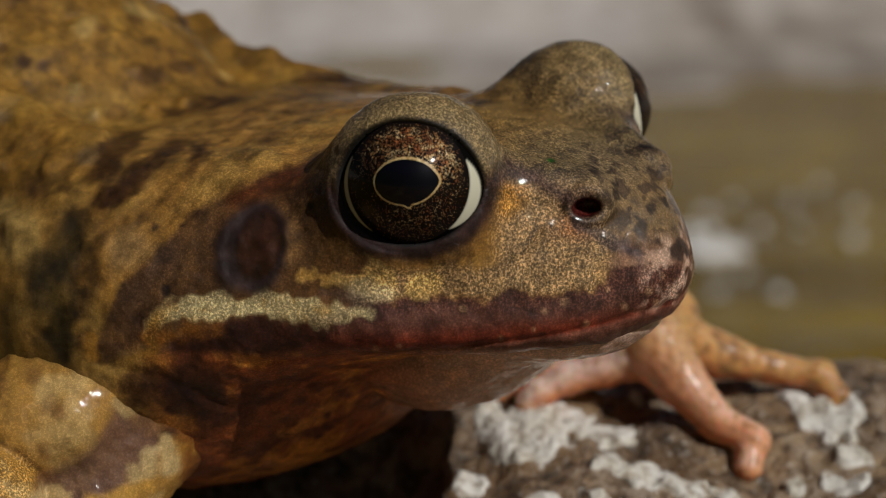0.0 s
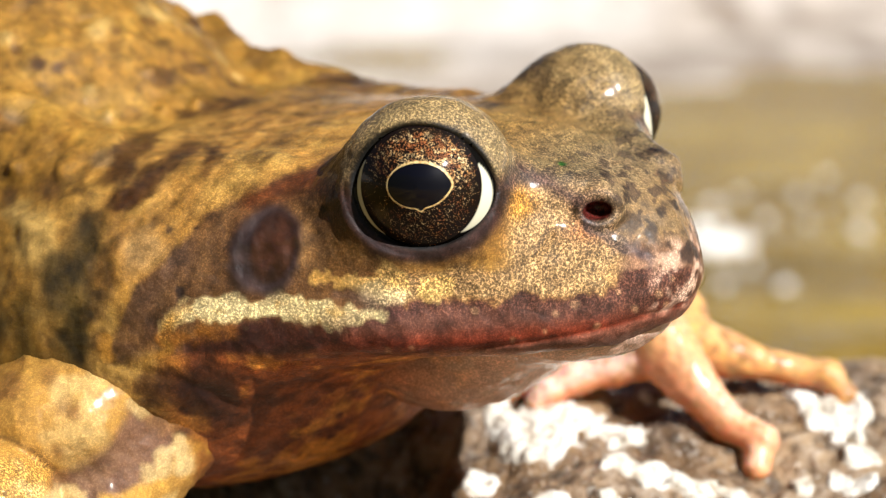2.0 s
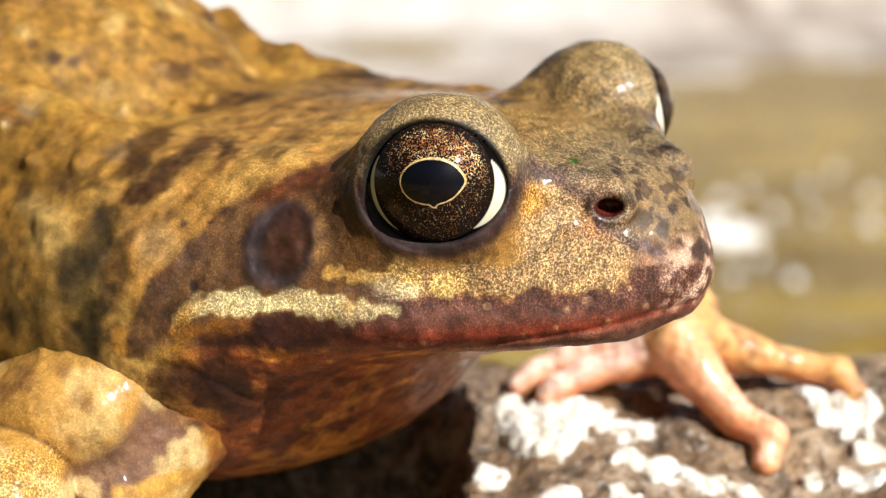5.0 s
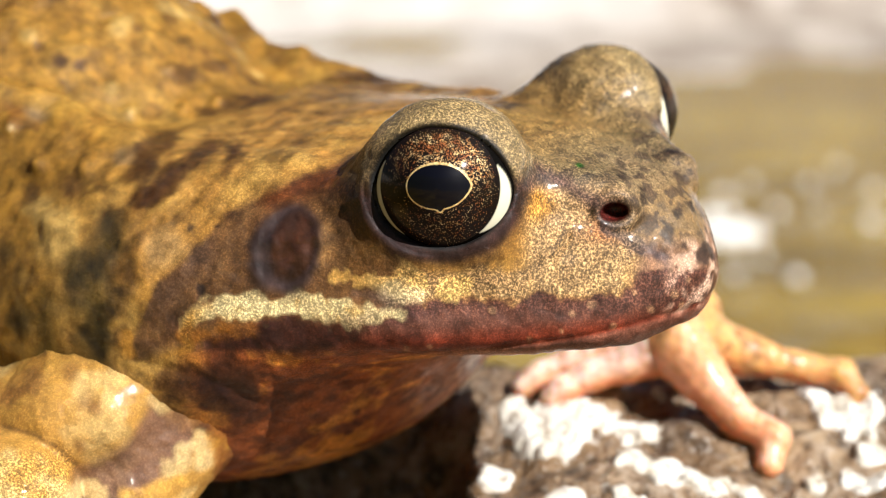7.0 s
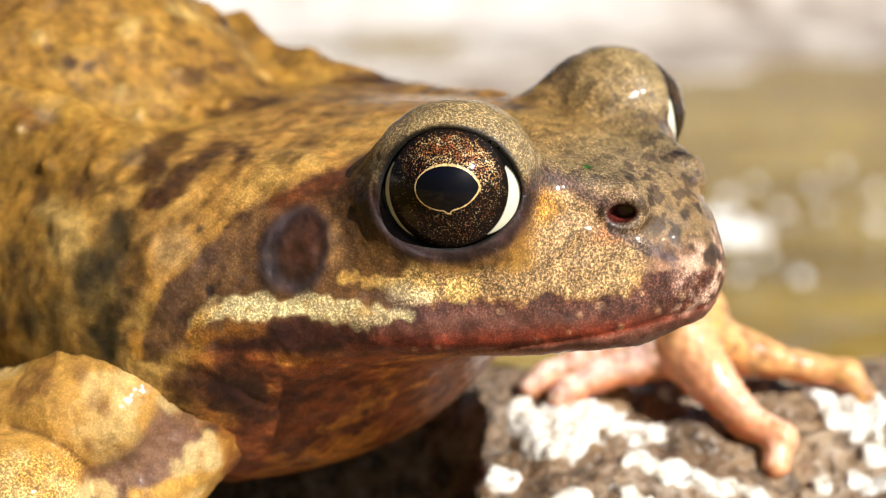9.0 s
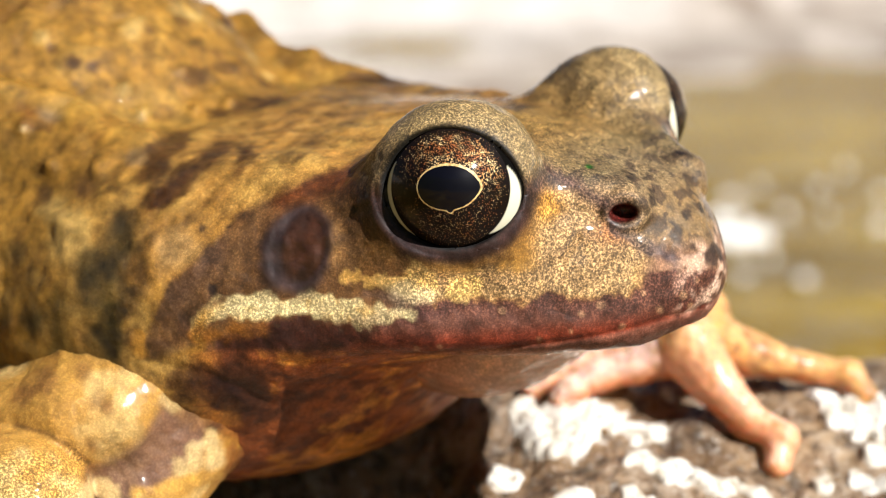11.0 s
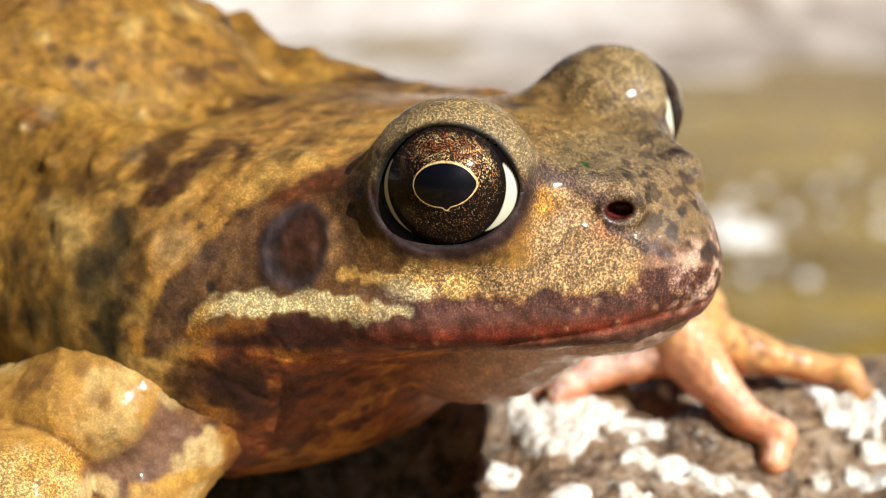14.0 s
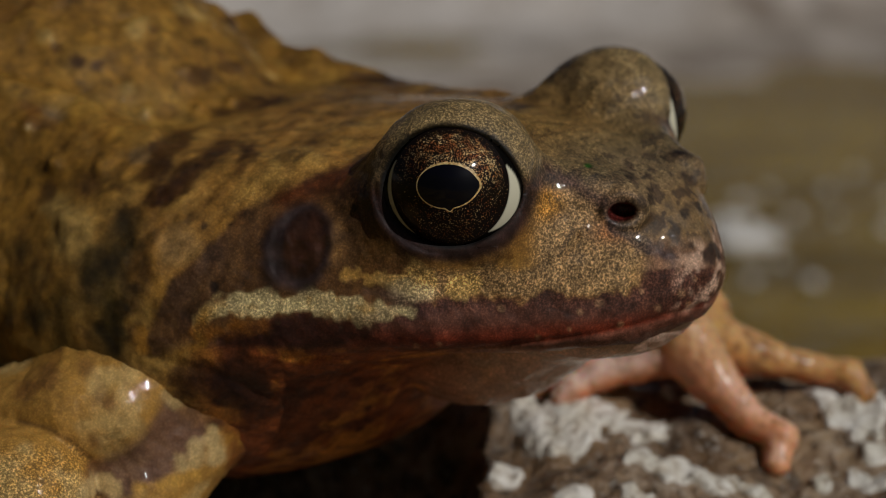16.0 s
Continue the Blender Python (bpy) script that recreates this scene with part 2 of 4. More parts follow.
def finish_field(p):
    """The skin with its openings and grooves."""
    m = mirror(p)
    d = skin_field(p)
    # the lids' opening
    u, v, e = eye_frame()
    q = m - EYE_AT
    a, b, h = q @ u, q @ v, q @ e
    ball = np.sqrt((q * q).sum(1))
    rim = lid_rim(a, b) / np.where(p[:, 1] > 0, 1.12, 1.0)
    thin = ball - (EYE_R + 0.16 + 2.2 * np.clip(rim - 0.97, 0, 9) + 4 * np.clip(rim - 1.15, 0, 9) + 8 * step(1.6, 0.0, h) + 0.5 * step(1.0, 1.48, rim))
    d = smax(d, thin, 0.5)
    cut = np.maximum(np.maximum((rim - 0.98) * 3.3, EYE_R - 0.2 - ball), -h)
    d = smax(d, -cut, 0.3)
    # mouth slit
    zm = np.interp(m[:, 0], [-14, -8, 0, 6, 9, 11.5], [-8.4, -8.5, -8.2, -7.8, -7.5, -7.2])
    groove = np.exp(-((m[:, 2] - zm) / 0.2) ** 2) * step(-8, -3, m[:, 0])
    d = d + 0.09 * groove
    # nostril pit
    pit = ellipsoid(m, (7.7, -4.2, -1.6), (0.66, 0.85, 0.48))
    d = smax(d, -pit, 0.42)
    return d


def limb_field(p):
    """The limb beside the cheek."""
    d = chain(p, [(-14.6, -13.3, -12.7, 2.30), (-15.1, -15.2, -14.4, 2.90), (-16.1, -17.6, -16.8, 3.00), (-17.1, -19.1, -20.2, 2.90)], 1.5)
    d = smin(d, chain(p, [(-15.9, -18.5, -11.5, 2.30), (-18.1, -19.5, -11.8, 2.75), (-24.2, -20.7, -13.0, 3.00)], 1.2), 1.6)
    return smin(d, chain(p, [(-24.2, -24.4, -14.9, 3.90), (-18.6, -23.6, -15.2, 3.85)], 1.5), 0.4)


def arm_field(p):
    """The limb, running smoothly into the chest."""
    return smin(limb_field(p), skin_field(p) + 0.5, 2.4)


# ---- frog meshes ----
def chart(m):
    """Place on the frog's side, in millimetres from the eye: along and up, as seen square on."""
    w = (m - np.array((0, -8.0, 0))) @ TURN.T
    return w[:, 0], 0.985 * w[:, 2] + 0.174 * w[:, 1]


def line_dist(a, v, *pts):
    """Distance in the chart to a line through points."""
    best = np.full(len(a), 1e9)
    for (x0, y0), (x1, y1) in zip(pts, pts[1:]):
        dx, dy = x1 - x0, y1 - y0
        h = np.clip(((a - x0) * dx + (v - y0) * dy) / (dx * dx + dy * dy), 0, 1)
        best = np.minimum(best, np.hypot(a - x0 - h * dx, v - y0 - h * dy))
    return best


def blend(c, mask, colour):
    return c + (np.array(colour) - c) * np.clip(mask, 0, 1)[:, None]


WARM, PALE_SKIN, UMBER, OLIVE, ASH = (0.40, 0.19, 0.02), (0.62, 0.42, 0.14), (0.10, 0.042, 0.009), (0.055, 0.042, 0.012), (0.34, 0.24, 0.15)
BACK_SPOTS = (  # place, reach, strength, colour
    ((-19.45, 10.08), 0.7, 0.8, PALE_SKIN), ((-24.56, 9.26), 0.55, 0.8, PALE_SKIN), ((-19.60, 6.09), 0.4, 0.8, PALE_SKIN), ((-18.42, 4.75), 0.35, 0.8, PALE_SKIN),
    ((-24.61, 3.61), 0.2, 0.8, (0.7, 0.54, 0.3)), ((-22.54, 7.74), 0.5, 0.85, UMBER), ((-21.49, 7.48), 0.4, 0.8, UMBER), ((-23.88, 8.65), 0.4, 0.6, UMBER),
    ((-15.78, 7.11), 0.6, 0.6, UMBER), ((-18.52, 10.08), 0.4, 0.6, UMBER), ((-19.94, 3.50), 0.6, 0.8, WARM), ((-21.30, 4.04), 0.6, 0.9, (0.2, 0.085, 0.012)), ((-24.38, 4.98), 0.8, 0.8, (0.24, 0.10, 0.012)),
    # the second ash spot here is a painted grey sheen
    ((-23.20, 4.66), 0.8, 0.75, ASH), ((-17.58, 1.85), 0.6, 0.5, ASH), ((-20.88, -2.47), 1.5, 0.7, PALE_SKIN), ((-22.16, -1.05), 0.9, 0.6, PALE_SKIN), ((-14.89, -3.38), 1.1, 0.5, (0.55, 0.36, 0.16)),
    ((-15.45, -5.76), 0.9, 0.6, (0.50, 0.28, 0.05)), ((-19.22, -5.79), 1.4, 0.65, OLIVE), ((-19.91, -4.29), 0.9, 0.5, OLIVE), ((-22.91, -7.05), 0.9, 0.8, OLIVE), ((-24.25, -3.38), 0.8, 0.7, (0.12, 0.07, 0.015)),
    ((-17.85, -1.56), 0.8, 0.6, (0.15, 0.075, 0.015)), ((-17.49, -4.58), 1.0, 0.7, (0.14, 0.062, 0.012)), ((-20.40, 0.02), 0.7, 0.7, (0.16, 0.075, 0.015)), ((-22.86, -0.25), 0.5, 0.6, UMBER),
    ((-17.63, -6.37), 1.0, 0.8, (0.10, 0.05, 0.013)), ((-17.17, -7.86), 0.8, 0.7, (0.12, 0.055, 0.012)), ((-18.59, -7.88), 1.0, 0.7, OLIVE), ((-16.36, -0.65), 0.8, 0.5, (0.17, 0.085, 0.018)),
)


def pigment(p):
    """Colours of the skin, and how strongly it is speckled."""
    m = mirror(p)
    a, v = chart(m)
    n1, n2, n3 = fbm(p, 3.0, 3, 1), fbm(p, 1.1, 3, 2), fbm(p, 7.0, 2, 3)
    n4 = fbm(p, 0.5, 2, 9)
    c = np.tile(np.array((0.385, 0.207, 0.040)), (len(p), 1))
    c = blend(c, step(-0.2, 0.9, n1) * 0.6, (0.48, 0.31, 0.08))
    c = blend(c, step(0.1, 0.9, -n2 - 0.3 * n3) * 0.6, (0.20, 0.10, 0.022))
    neck = step(-6, -10, p[:, 0])
    grain = fbm(np.stack([(a + v) / 5.0, (a - v) / 0.9, p[:, 1] * 0.15], 1), 1.0, 3, 19)
    c = blend(c, neck * step(0.1, 0.9, grain) * 0.55, (0.17, 0.085, 0.02))
    c = blend(c, neck * step(0.1, 0.9, -grain) * 0.45, (0.58, 0.345, 0.09))
    far = step(-14, -24, p[:, 0])
    n5, n6 = fbm(p, 4.2, 3, 61), fbm(p, 2.3, 2, 62)
    c = blend(c, far * 0.85, (0.40, 0.22, 0.024))
    c = blend(c, far * step(-0.1, 0.8, n5) * 0.55, (0.26, 0.135, 0.014))
    c = blend(c, far * step(0.05, 0.8, -n5 + 0.4 * n6) * 0.55, (0.54, 0.34, 0.07))
    c = blend(c, far * step(0.4, 0.8, n6 + 0.4 * n2) * 0.55, (0.16, 0.07, 0.012))
    for (sa, sv), r, k, tone in BACK_SPOTS:
        c = blend(c, step(1.5, 0.5, np.hypot(a - sa, v - sv) / r + 0.35 * n2 + 0.3 * n1) * k, tone)
    ridge = line_dist(a, v, (-26, 5.8), (-23.0, 5.0), (-20.5, 3.8), (-17.3, 2.6))
    c = blend(c, far * np.exp(-(ridge / 0.5) ** 2) * 0.7, (0.52, 0.31, 0.05))
    olive = step(1.2, -0.6, line_dist(a, v, (-18.0, -2.2), (-18.4, -5.0), (-18.6, -8.8)) - 0.9 + 0.8 * n1 + 0.4 * n2)
    c = blend(c, olive * 0.9, (0.06, 0.042, 0.012))
    c = blend(c, step(1.0, -0.5, line_dist(a, v, (-21.5, -6.2), (-21.5, -8.8)) - 0.6 + 0.7 * n1) * 0.7, (0.09, 0.065, 0.016))
    # grey-brown crown, lids and snout
    crown = step(-7, 1, p[:, 0]) * step(-1.8, 0.4, p[:, 2])
    between = step(5.5, 3.0, np.abs(p[:, 1])) * step(4, 0, p[:, 0])
    c = blend(c, crown * (0.85 - 0.45 * between), (0.27, 0.195, 0.095))
    c = blend(c, crown * step(0.0, 0.7, n2) * (0.6 - 0.3 * between), (0.10, 0.066, 0.03))
    c = blend(c, crown * between * 0.6, (0.20, 0.120, 0.034))
    c = blend(c, crown * step(3, 7, p[:, 0]) * 0.75, (0.20, 0.150, 0.085))
    c = blend(c, crown * step(2, 6, p[:, 0]) * step(0.1, 0.5, n2 + 0.3 * n1 + 0.7 * n4) * 0.7, (0.05, 0.034, 0.025))
    c = blend(c, step(9.0, 10.4, a + 0.4 * n2) * step(-2.2, -3.2, v + 0.4 * n2) * 0.9, (0.29, 0.165, 0.108))
    # golden cheek
    edge_low = np.interp(a, [-6, -2.5, 2.5, 5.5, 8.7, 10.3, 10.9], [-5.2, -5.75, -5.75, -5.8, -5.6, -4.1, -2.8])
    cheek = step(-0.25, 0.3, v - edge_low + 0.45 * n2 + 0.25 * n4) * step(10.9, 9.0, a + 0.7 * n2 + 0.3 * n4)
    cheek = cheek * np.maximum(step(3.2, 4.6, a) * step(0.6, -0.6, v), step(-4.0, -4.7, v + 0.3 * n2) * step(-4.5, -1.0, a) * step(5, 4, a))
    c = blend(c, cheek * 0.95, (0.36, 0.235, 0.115))
    c = blend(c, cheek * step(1.3, 0.3, np.hypot((a - 4.5) / 1.2, (v + 0.9) / 1.1)) * 0.8, (0.46, 0.23, 0.025))
    # brown mask behind the eye, deepened to take in the shade there
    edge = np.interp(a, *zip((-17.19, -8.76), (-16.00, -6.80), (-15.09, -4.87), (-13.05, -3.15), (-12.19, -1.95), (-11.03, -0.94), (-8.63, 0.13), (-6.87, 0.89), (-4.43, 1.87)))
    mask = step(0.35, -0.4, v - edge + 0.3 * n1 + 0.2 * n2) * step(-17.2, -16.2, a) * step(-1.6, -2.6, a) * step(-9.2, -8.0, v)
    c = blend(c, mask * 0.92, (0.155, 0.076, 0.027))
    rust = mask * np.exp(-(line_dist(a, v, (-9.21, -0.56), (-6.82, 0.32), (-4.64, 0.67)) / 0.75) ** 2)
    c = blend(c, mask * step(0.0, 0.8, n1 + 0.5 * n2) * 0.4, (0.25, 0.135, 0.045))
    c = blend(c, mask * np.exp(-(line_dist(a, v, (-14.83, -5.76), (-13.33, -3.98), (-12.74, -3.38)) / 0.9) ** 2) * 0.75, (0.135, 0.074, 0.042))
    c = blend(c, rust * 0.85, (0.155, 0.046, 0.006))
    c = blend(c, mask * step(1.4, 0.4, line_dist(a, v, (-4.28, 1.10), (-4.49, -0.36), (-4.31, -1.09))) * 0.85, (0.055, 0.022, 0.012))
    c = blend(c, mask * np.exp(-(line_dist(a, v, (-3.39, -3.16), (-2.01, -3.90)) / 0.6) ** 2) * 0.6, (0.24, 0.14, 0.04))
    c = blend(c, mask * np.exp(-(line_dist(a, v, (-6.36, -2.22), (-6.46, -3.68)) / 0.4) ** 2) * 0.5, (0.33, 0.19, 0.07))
    # purple skin under the eye, its tone deepened for shade too
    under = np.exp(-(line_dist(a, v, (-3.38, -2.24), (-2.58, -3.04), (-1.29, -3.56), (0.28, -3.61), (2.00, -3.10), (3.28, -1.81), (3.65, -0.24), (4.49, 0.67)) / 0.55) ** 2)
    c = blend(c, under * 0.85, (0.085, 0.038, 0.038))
    # red-brown lip
    border = np.interp(a, [-14, -10, -6, -2.5, 2.5, 5.5, 8.7, 10.3, 12, 14], [-8.2, -7.0, -7.1, -5.75, -5.75, -5.8, -5.6, -4.3, -4.2, -4.4]) - 0.45 * n2 - 0.25 * n4
    lip = step(0.25, -0.25, v - border) * step(-14.5, -12, a)
    c = blend(c, lip, (0.165, 0.072, 0.048))
    c = blend(c, lip * step(-0.1, 0.7, n1) * 0.5, (0.12, 0.05, 0.032))
    red = step(-9, -1, a) * np.exp(-((v - np.interp(a, [-8, 0, 6, 11, 13], [-8.1, -8.15, -7.75, -7.2, -6.6])) / 0.6) ** 2)
    c = blend(c, red * 0.9, (0.275, 0.050, 0.012))
    dark = step(0.6, -0.4, line_dist(a, v, (-12.12, -8.26), (-9.99, -8.08), (-7.89, -7.48), (-5.83, -7.61)) - 0.75 + 0.5 * n2)
    c = blend(c, dark * 0.9, (0.070, 0.018, 0.008))
    c = blend(c, step(0.4, -0.3, line_dist(a, v, (-2.61, -6.62), (-0.87, -6.50)) - 0.35 + 0.4 * n2) * 0.8, (0.085, 0.034, 0.030))
    c = blend(c, step(0.6, -0.4, line_dist(a, v, (-16.71, -8.46), (-14.85, -8.14), (-14.53, -7.24)) - 0.5 + 0.5 * n2) * 0.7, (0.095, 0.045, 0.022))
    # cream stripe
    stripe = line_dist(a, v, (-13.87, -7.53), (-13.16, -6.70), (-12.34, -6.34), (-11.19, -6.39), (-9.38, -6.26), (-7.59, -6.13), (-5.52, -6.35), (-4.06, -6.54), (-2.55, -6.65))
    width = np.interp(a, *zip((-13.87, 0.25), (-11.49, 0.58), (-10.58, 0.62), (-8.49, 0.5), (-6.70, 0.62), (-4.94, 0.48), (-2.61, 0.15)))
    cream = step(0.22, -0.22, stripe - width + 0.32 * n2 + 0.3 * n4 + 0.25 * n1)
    c = blend(c, cream * (0.80 + 0.35 * n1), (0.82, 0.67, 0.36))
    c = blend(c, cream * step(0.1, 0.7, n4 + 0.5 * n2) * 0.6, (0.40, 0.25, 0.075))
    c = blend(c, cream * step(0.0, 0.6, n1) * step(-8, -11, a) * 0.6, (0.62, 0.38, 0.06))
    c = blend(c, cream * step(-12, -13.5, a) * 0.85, (0.46, 0.25, 0.035))
    amber = step(0.5, -0.3, line_dist(a, v, (-13.78, -8.13), (-11.64, -7.36), (-9.38, -7.25)) - 0.3 + 0.6 * n2 + 0.3 * n1)
    c = blend(c, amber * step(-9.5, -10.5, a) * 0.8, (0.40, 0.17, 0.012))
    hook = step(0.3, -0.2, np.minimum(line_dist(a, v, (-16.96, -8.61), (-16.76, -7.86)), line_dist(a, v, (-14.71, -8.88), (-13.64, -8.48))) - 0.3 + 0.45 * n2)
    c = blend(c, hook * 0.85, (0.50, 0.26, 0.03))
    gold = step(0.3, -0.2, line_dist(a, v, (-5.75, -4.84), (-4.34, -4.75), (-2.60, -4.83), (-1.16, -5.11), (0.57, -5.12)) - np.interp(a, [-6, -3, 0], [0.25, 0.32, 0.5]) + 0.6 * n2 + 0.35 * n4)
    c = blend(c, gold * 0.85, (0.70, 0.47, 0.17))
    c = blend(c, gold * step(-3.5, -5.0, a) * 0.6, (0.56, 0.30, 0.04))
    c = blend(c, step(0.5, -0.2, line_dist(a, v, (-2.90, -5.55), (-1.45, -5.64)) - 0.3 + 0.5 * n2) * 0.7, (0.78, 0.62, 0.36))
    mauve = step(0.35, -0.3, line_dist(a, v, (-5.52, -5.48), (-3.77, -5.64), (-2.90, -6.05)) - 0.22 + 0.4 * n2)
    c = blend(c, mauve * 0.7, (0.20, 0.12, 0.09))
    # glow under the nostril
    c = blend(c, np.exp(-(((a - 8.3) / 1.2) ** 2 + ((v + 2.4) / 0.55) ** 2)) * 0.8, (0.42, 0.17, 0.05))
    # dark canthal line, nostril streak and spots of the snout
    canth = np.exp(-(line_dist(a, v, (4.4, 0.6), (6.0, 0.1), (7.6, -0.9)) / 0.42) ** 2)
    c = blend(c, canth * 0.75, (0.10, 0.055, 0.05))
    c = blend(c, np.exp(-((np.hypot((a - 8.7) / 1.5, (v + 1.3) / 1.0)) / 1.0) ** 4) * 0.8, (0.11, 0.062, 0.06))
    streak = step(0.35, -0.25, line_dist(a, v, (8.31, -1.98), (9.21, -2.65), (10.41, -3.32), (11.42, -4.03)) - 0.3 + 0.4 * n2 + 0.2 * n4)
    c = blend(c, streak * 0.85, (0.105, 0.066, 0.072))
    # cheek crease: its shade painted as a thin dark line
    crease_shade = np.exp(-(line_dist(a, v, (5.33, -3.59), (5.68, -2.92), (6.04, -2.31)) / 0.07) ** 2)
    c = blend(c, crease_shade * 0.7, (0.08, 0.05, 0.03))
    snout = step(7.5, 10, a) * step(-3.8, -2.0, v)
    c = blend(c, snout * 0.7, (0.25, 0.18, 0.10))
    c = blend(c, snout * step(0.1, 0.5, n2 + 0.7 * n4) * 0.75, (0.055, 0.034, 0.024))
    c = blend(c, snout * step(0.1, 0.5, -n2 - 0.6 * n4) * 0.5, (0.34, 0.23, 0.12))
    tip = step(10.8, 12.6, a + 0.3 * n1) * step(-2.4, -3.4, v) * step(-7.2, -6.2, v)
    c = blend(c, tip * step(-0.1, 0.5, n2 + 0.5 * n4) * 0.75, (0.58, 0.41, 0.31))
    for sa, sv, r in ((11.45, -2.45, 0.30), (13.45, -3.6, 0.42), (12.9, 0.1, 0.40), (-12.1, -2.05, 0.15), (-13.55, -2.15, 0.13),
                      (-13.0, -5.35, 0.18), (-9.6, -1.4, 0.17), (-5.4, -1.2, 0.16), (10.3, -0.6, 0.2), (9.2, 0.4, 0.22), (12.2, -1.2, 0.22),
                      (10.91, -1.85, 0.1), (12.44, -2.94, 0.12), (10.38, -0.12, 0.2), (8.97, 0.59, 0.16), (7.46, -1.26, 0.14), (-9.72, -1.28, 0.13), (-5.34, -1.12, 0.12)):
        c = blend(c, step(r + 0.2, r - 0.1, np.hypot(a - sa, v - sv) + 0.18 * n4 + 0.2 * n2) * 0.7, (0.03, 0.016, 0.014))
    for sa, sv, r in ((8.6, -7.25, 0.13), (-2.1, -8.55, 0.2), (-0.9, -8.3, 0.16), (6.4, -6.6, 0.13), (10.6, -6.4, 0.16), (11.9, -5.6, 0.18), (7.4, -6.1, 0.2),
                      (9.7, -5.5, 0.14), (2.3, -6.4, 0.12), (12.6, -4.9, 0.2), (4.2, -7.9, 0.14), (5.9, -7.5, 0.1), (12.3, -6.2, 0.14)):
        c = blend(c, step(r + 0.12, r - 0.08, np.hypot(a - sa, v - sv) + 0.12 * n4) * 0.5, (0.50, 0.31, 0.17))
    c = blend(c, step(0.2, 0.1, np.hypot((a - 6.9) / 1.3, v - 1.12)) * (p[:, 1] < 0), (0.03, 0.16, 0.01))
    pit = np.sqrt((((m - np.array((7.7, -4.1, -1.6))) / np.array((0.72, 1.06, 0.52))) ** 2).sum(1))
    c = blend(c, step(1.1, 0.9, pit), (0.10, 0.016, 0.010))
    c = blend(c, np.exp(-((p - np.array((-2.4, 6.6, 3.6))) ** 2).sum(1) / 1.6) * 0.75, (0.045, 0.03, 0.02))
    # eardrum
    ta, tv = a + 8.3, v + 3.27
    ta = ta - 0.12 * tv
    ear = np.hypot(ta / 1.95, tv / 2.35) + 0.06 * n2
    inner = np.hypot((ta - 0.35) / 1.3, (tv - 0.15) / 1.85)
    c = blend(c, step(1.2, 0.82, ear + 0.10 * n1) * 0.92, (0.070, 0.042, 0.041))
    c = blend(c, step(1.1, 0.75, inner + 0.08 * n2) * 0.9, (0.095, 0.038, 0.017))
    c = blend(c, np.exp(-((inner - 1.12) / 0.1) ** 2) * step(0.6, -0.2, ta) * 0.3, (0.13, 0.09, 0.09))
    # dark streaks on the neck and along the fold
    for pts, w in ((((-15.99, 2.64), (-16.42, 1.91), (-16.57, 0.92)), 0.75), (((-13.14, 2.54), (-13.96, 1.47), (-15.20, 0.27), (-16.50, -0.81)), 0.30), (((-15.02, 1.16), (-16.04, -0.19)), 0.5),
                   (((-11.57, 2.03), (-11.82, 1.02)), 0.05), (((-16.86, 4.45), (-16.47, 4.98)), 0.12), (((-15.05, 4.89), (-14.11, 5.05)), 0.1), (((-13.20, 5.29), (-12.08, 5.49)), 0.1),
                   (((-11.44, 5.93), (-10.99, 5.91)), 0.1), (((-9.69, 7.16), (-8.25, 7.38)), 0.1)):
        c = blend(c, step(0.55, -0.25, line_dist(a, v, *pts) - w + 0.42 * grain + 0.22 * n2) * 0.8, (0.088, 0.036, 0.006))
    jaw = step(0.15, -0.2, m[:, 2] - np.interp(m[:, 0], [-14, -8, 0, 6, 9, 11.5], [-8.5, -8.6, -8.3, -7.9, -7.6, -7.3])) * step(-6, 0, m[:, 0])
    c = blend(c, jaw * 0.8, (0.23, 0.105, 0.07))
    # throat and chest
    low = step(-8.3, -9.0, v + 0.15 * n1) * step(-15, -12, a)
    c = blend(c, low * 0.9, (0.34, 0.105, 0.014))
    c = blend(c, low * step(-0.1, 0.6, n1 + 0.5 * n2) * step(8, -2, a) * 0.75, (0.62, 0.29, 0.03))
    c = blend(c, low * step(0.2, 0.7, -n2 - 0.3 * n1) * step(6, -4, a) * 0.6, (0.20, 0.056, 0.010))
    c = blend(c, low * step(-5, 7, a) * 0.85, (0.68, 0.40, 0.28))
    c = blend(c, step(0.9, -0.5, np.hypot(a + 11.9, (v + 10.9) * 0.8) - 1.3 + 0.5 * n1) * 0.8, (0.06, 0.022, 0.012))
    c = blend(c, step(0.7, -0.4, line_dist(a, v, (-14.61, -9.94), (-12.82, -10.30), (-10.81, -10.89)) - 0.9 + 0.6 * n2 + 0.4 * n1) * 0.75, (0.085, 0.028, 0.008))
    flank = step(-17, -20, a) * step(-1, -5, v)
    c = blend(c, flank * step(-0.4, 0.6, n2) * 0.6, (0.17, 0.11, 0.03))
    # rim of the lids
    u, w, e = eye_frame()
    q = m - EYE_AT
    hole = np.hypot((q @ u) / 3.55, (q @ w) / 3.1)
    c = blend(c, step(1.7, 1.15, hole) * (q @ e > 0) * step(-0.5, 1.0, q @ w) * 0.6, (0.33, 0.245, 0.125))
    c = blend(c, step(1.32, 1.12, hole) * (q @ e > 0) * step(0.5, -0.8, q @ w) * 0.85, (0.050, 0.024, 0.024))
    c = blend(c, step(1.07, 1.0, hole) * (q @ e > 0), (0.012, 0.009, 0.008))
    c = c * (1 + 0.30 * n2 + 0.24 * n4)[:, None]
    c = np.clip(c, 0.003, 1)
    c = 0.26 * (c / 0.26) ** 1.3
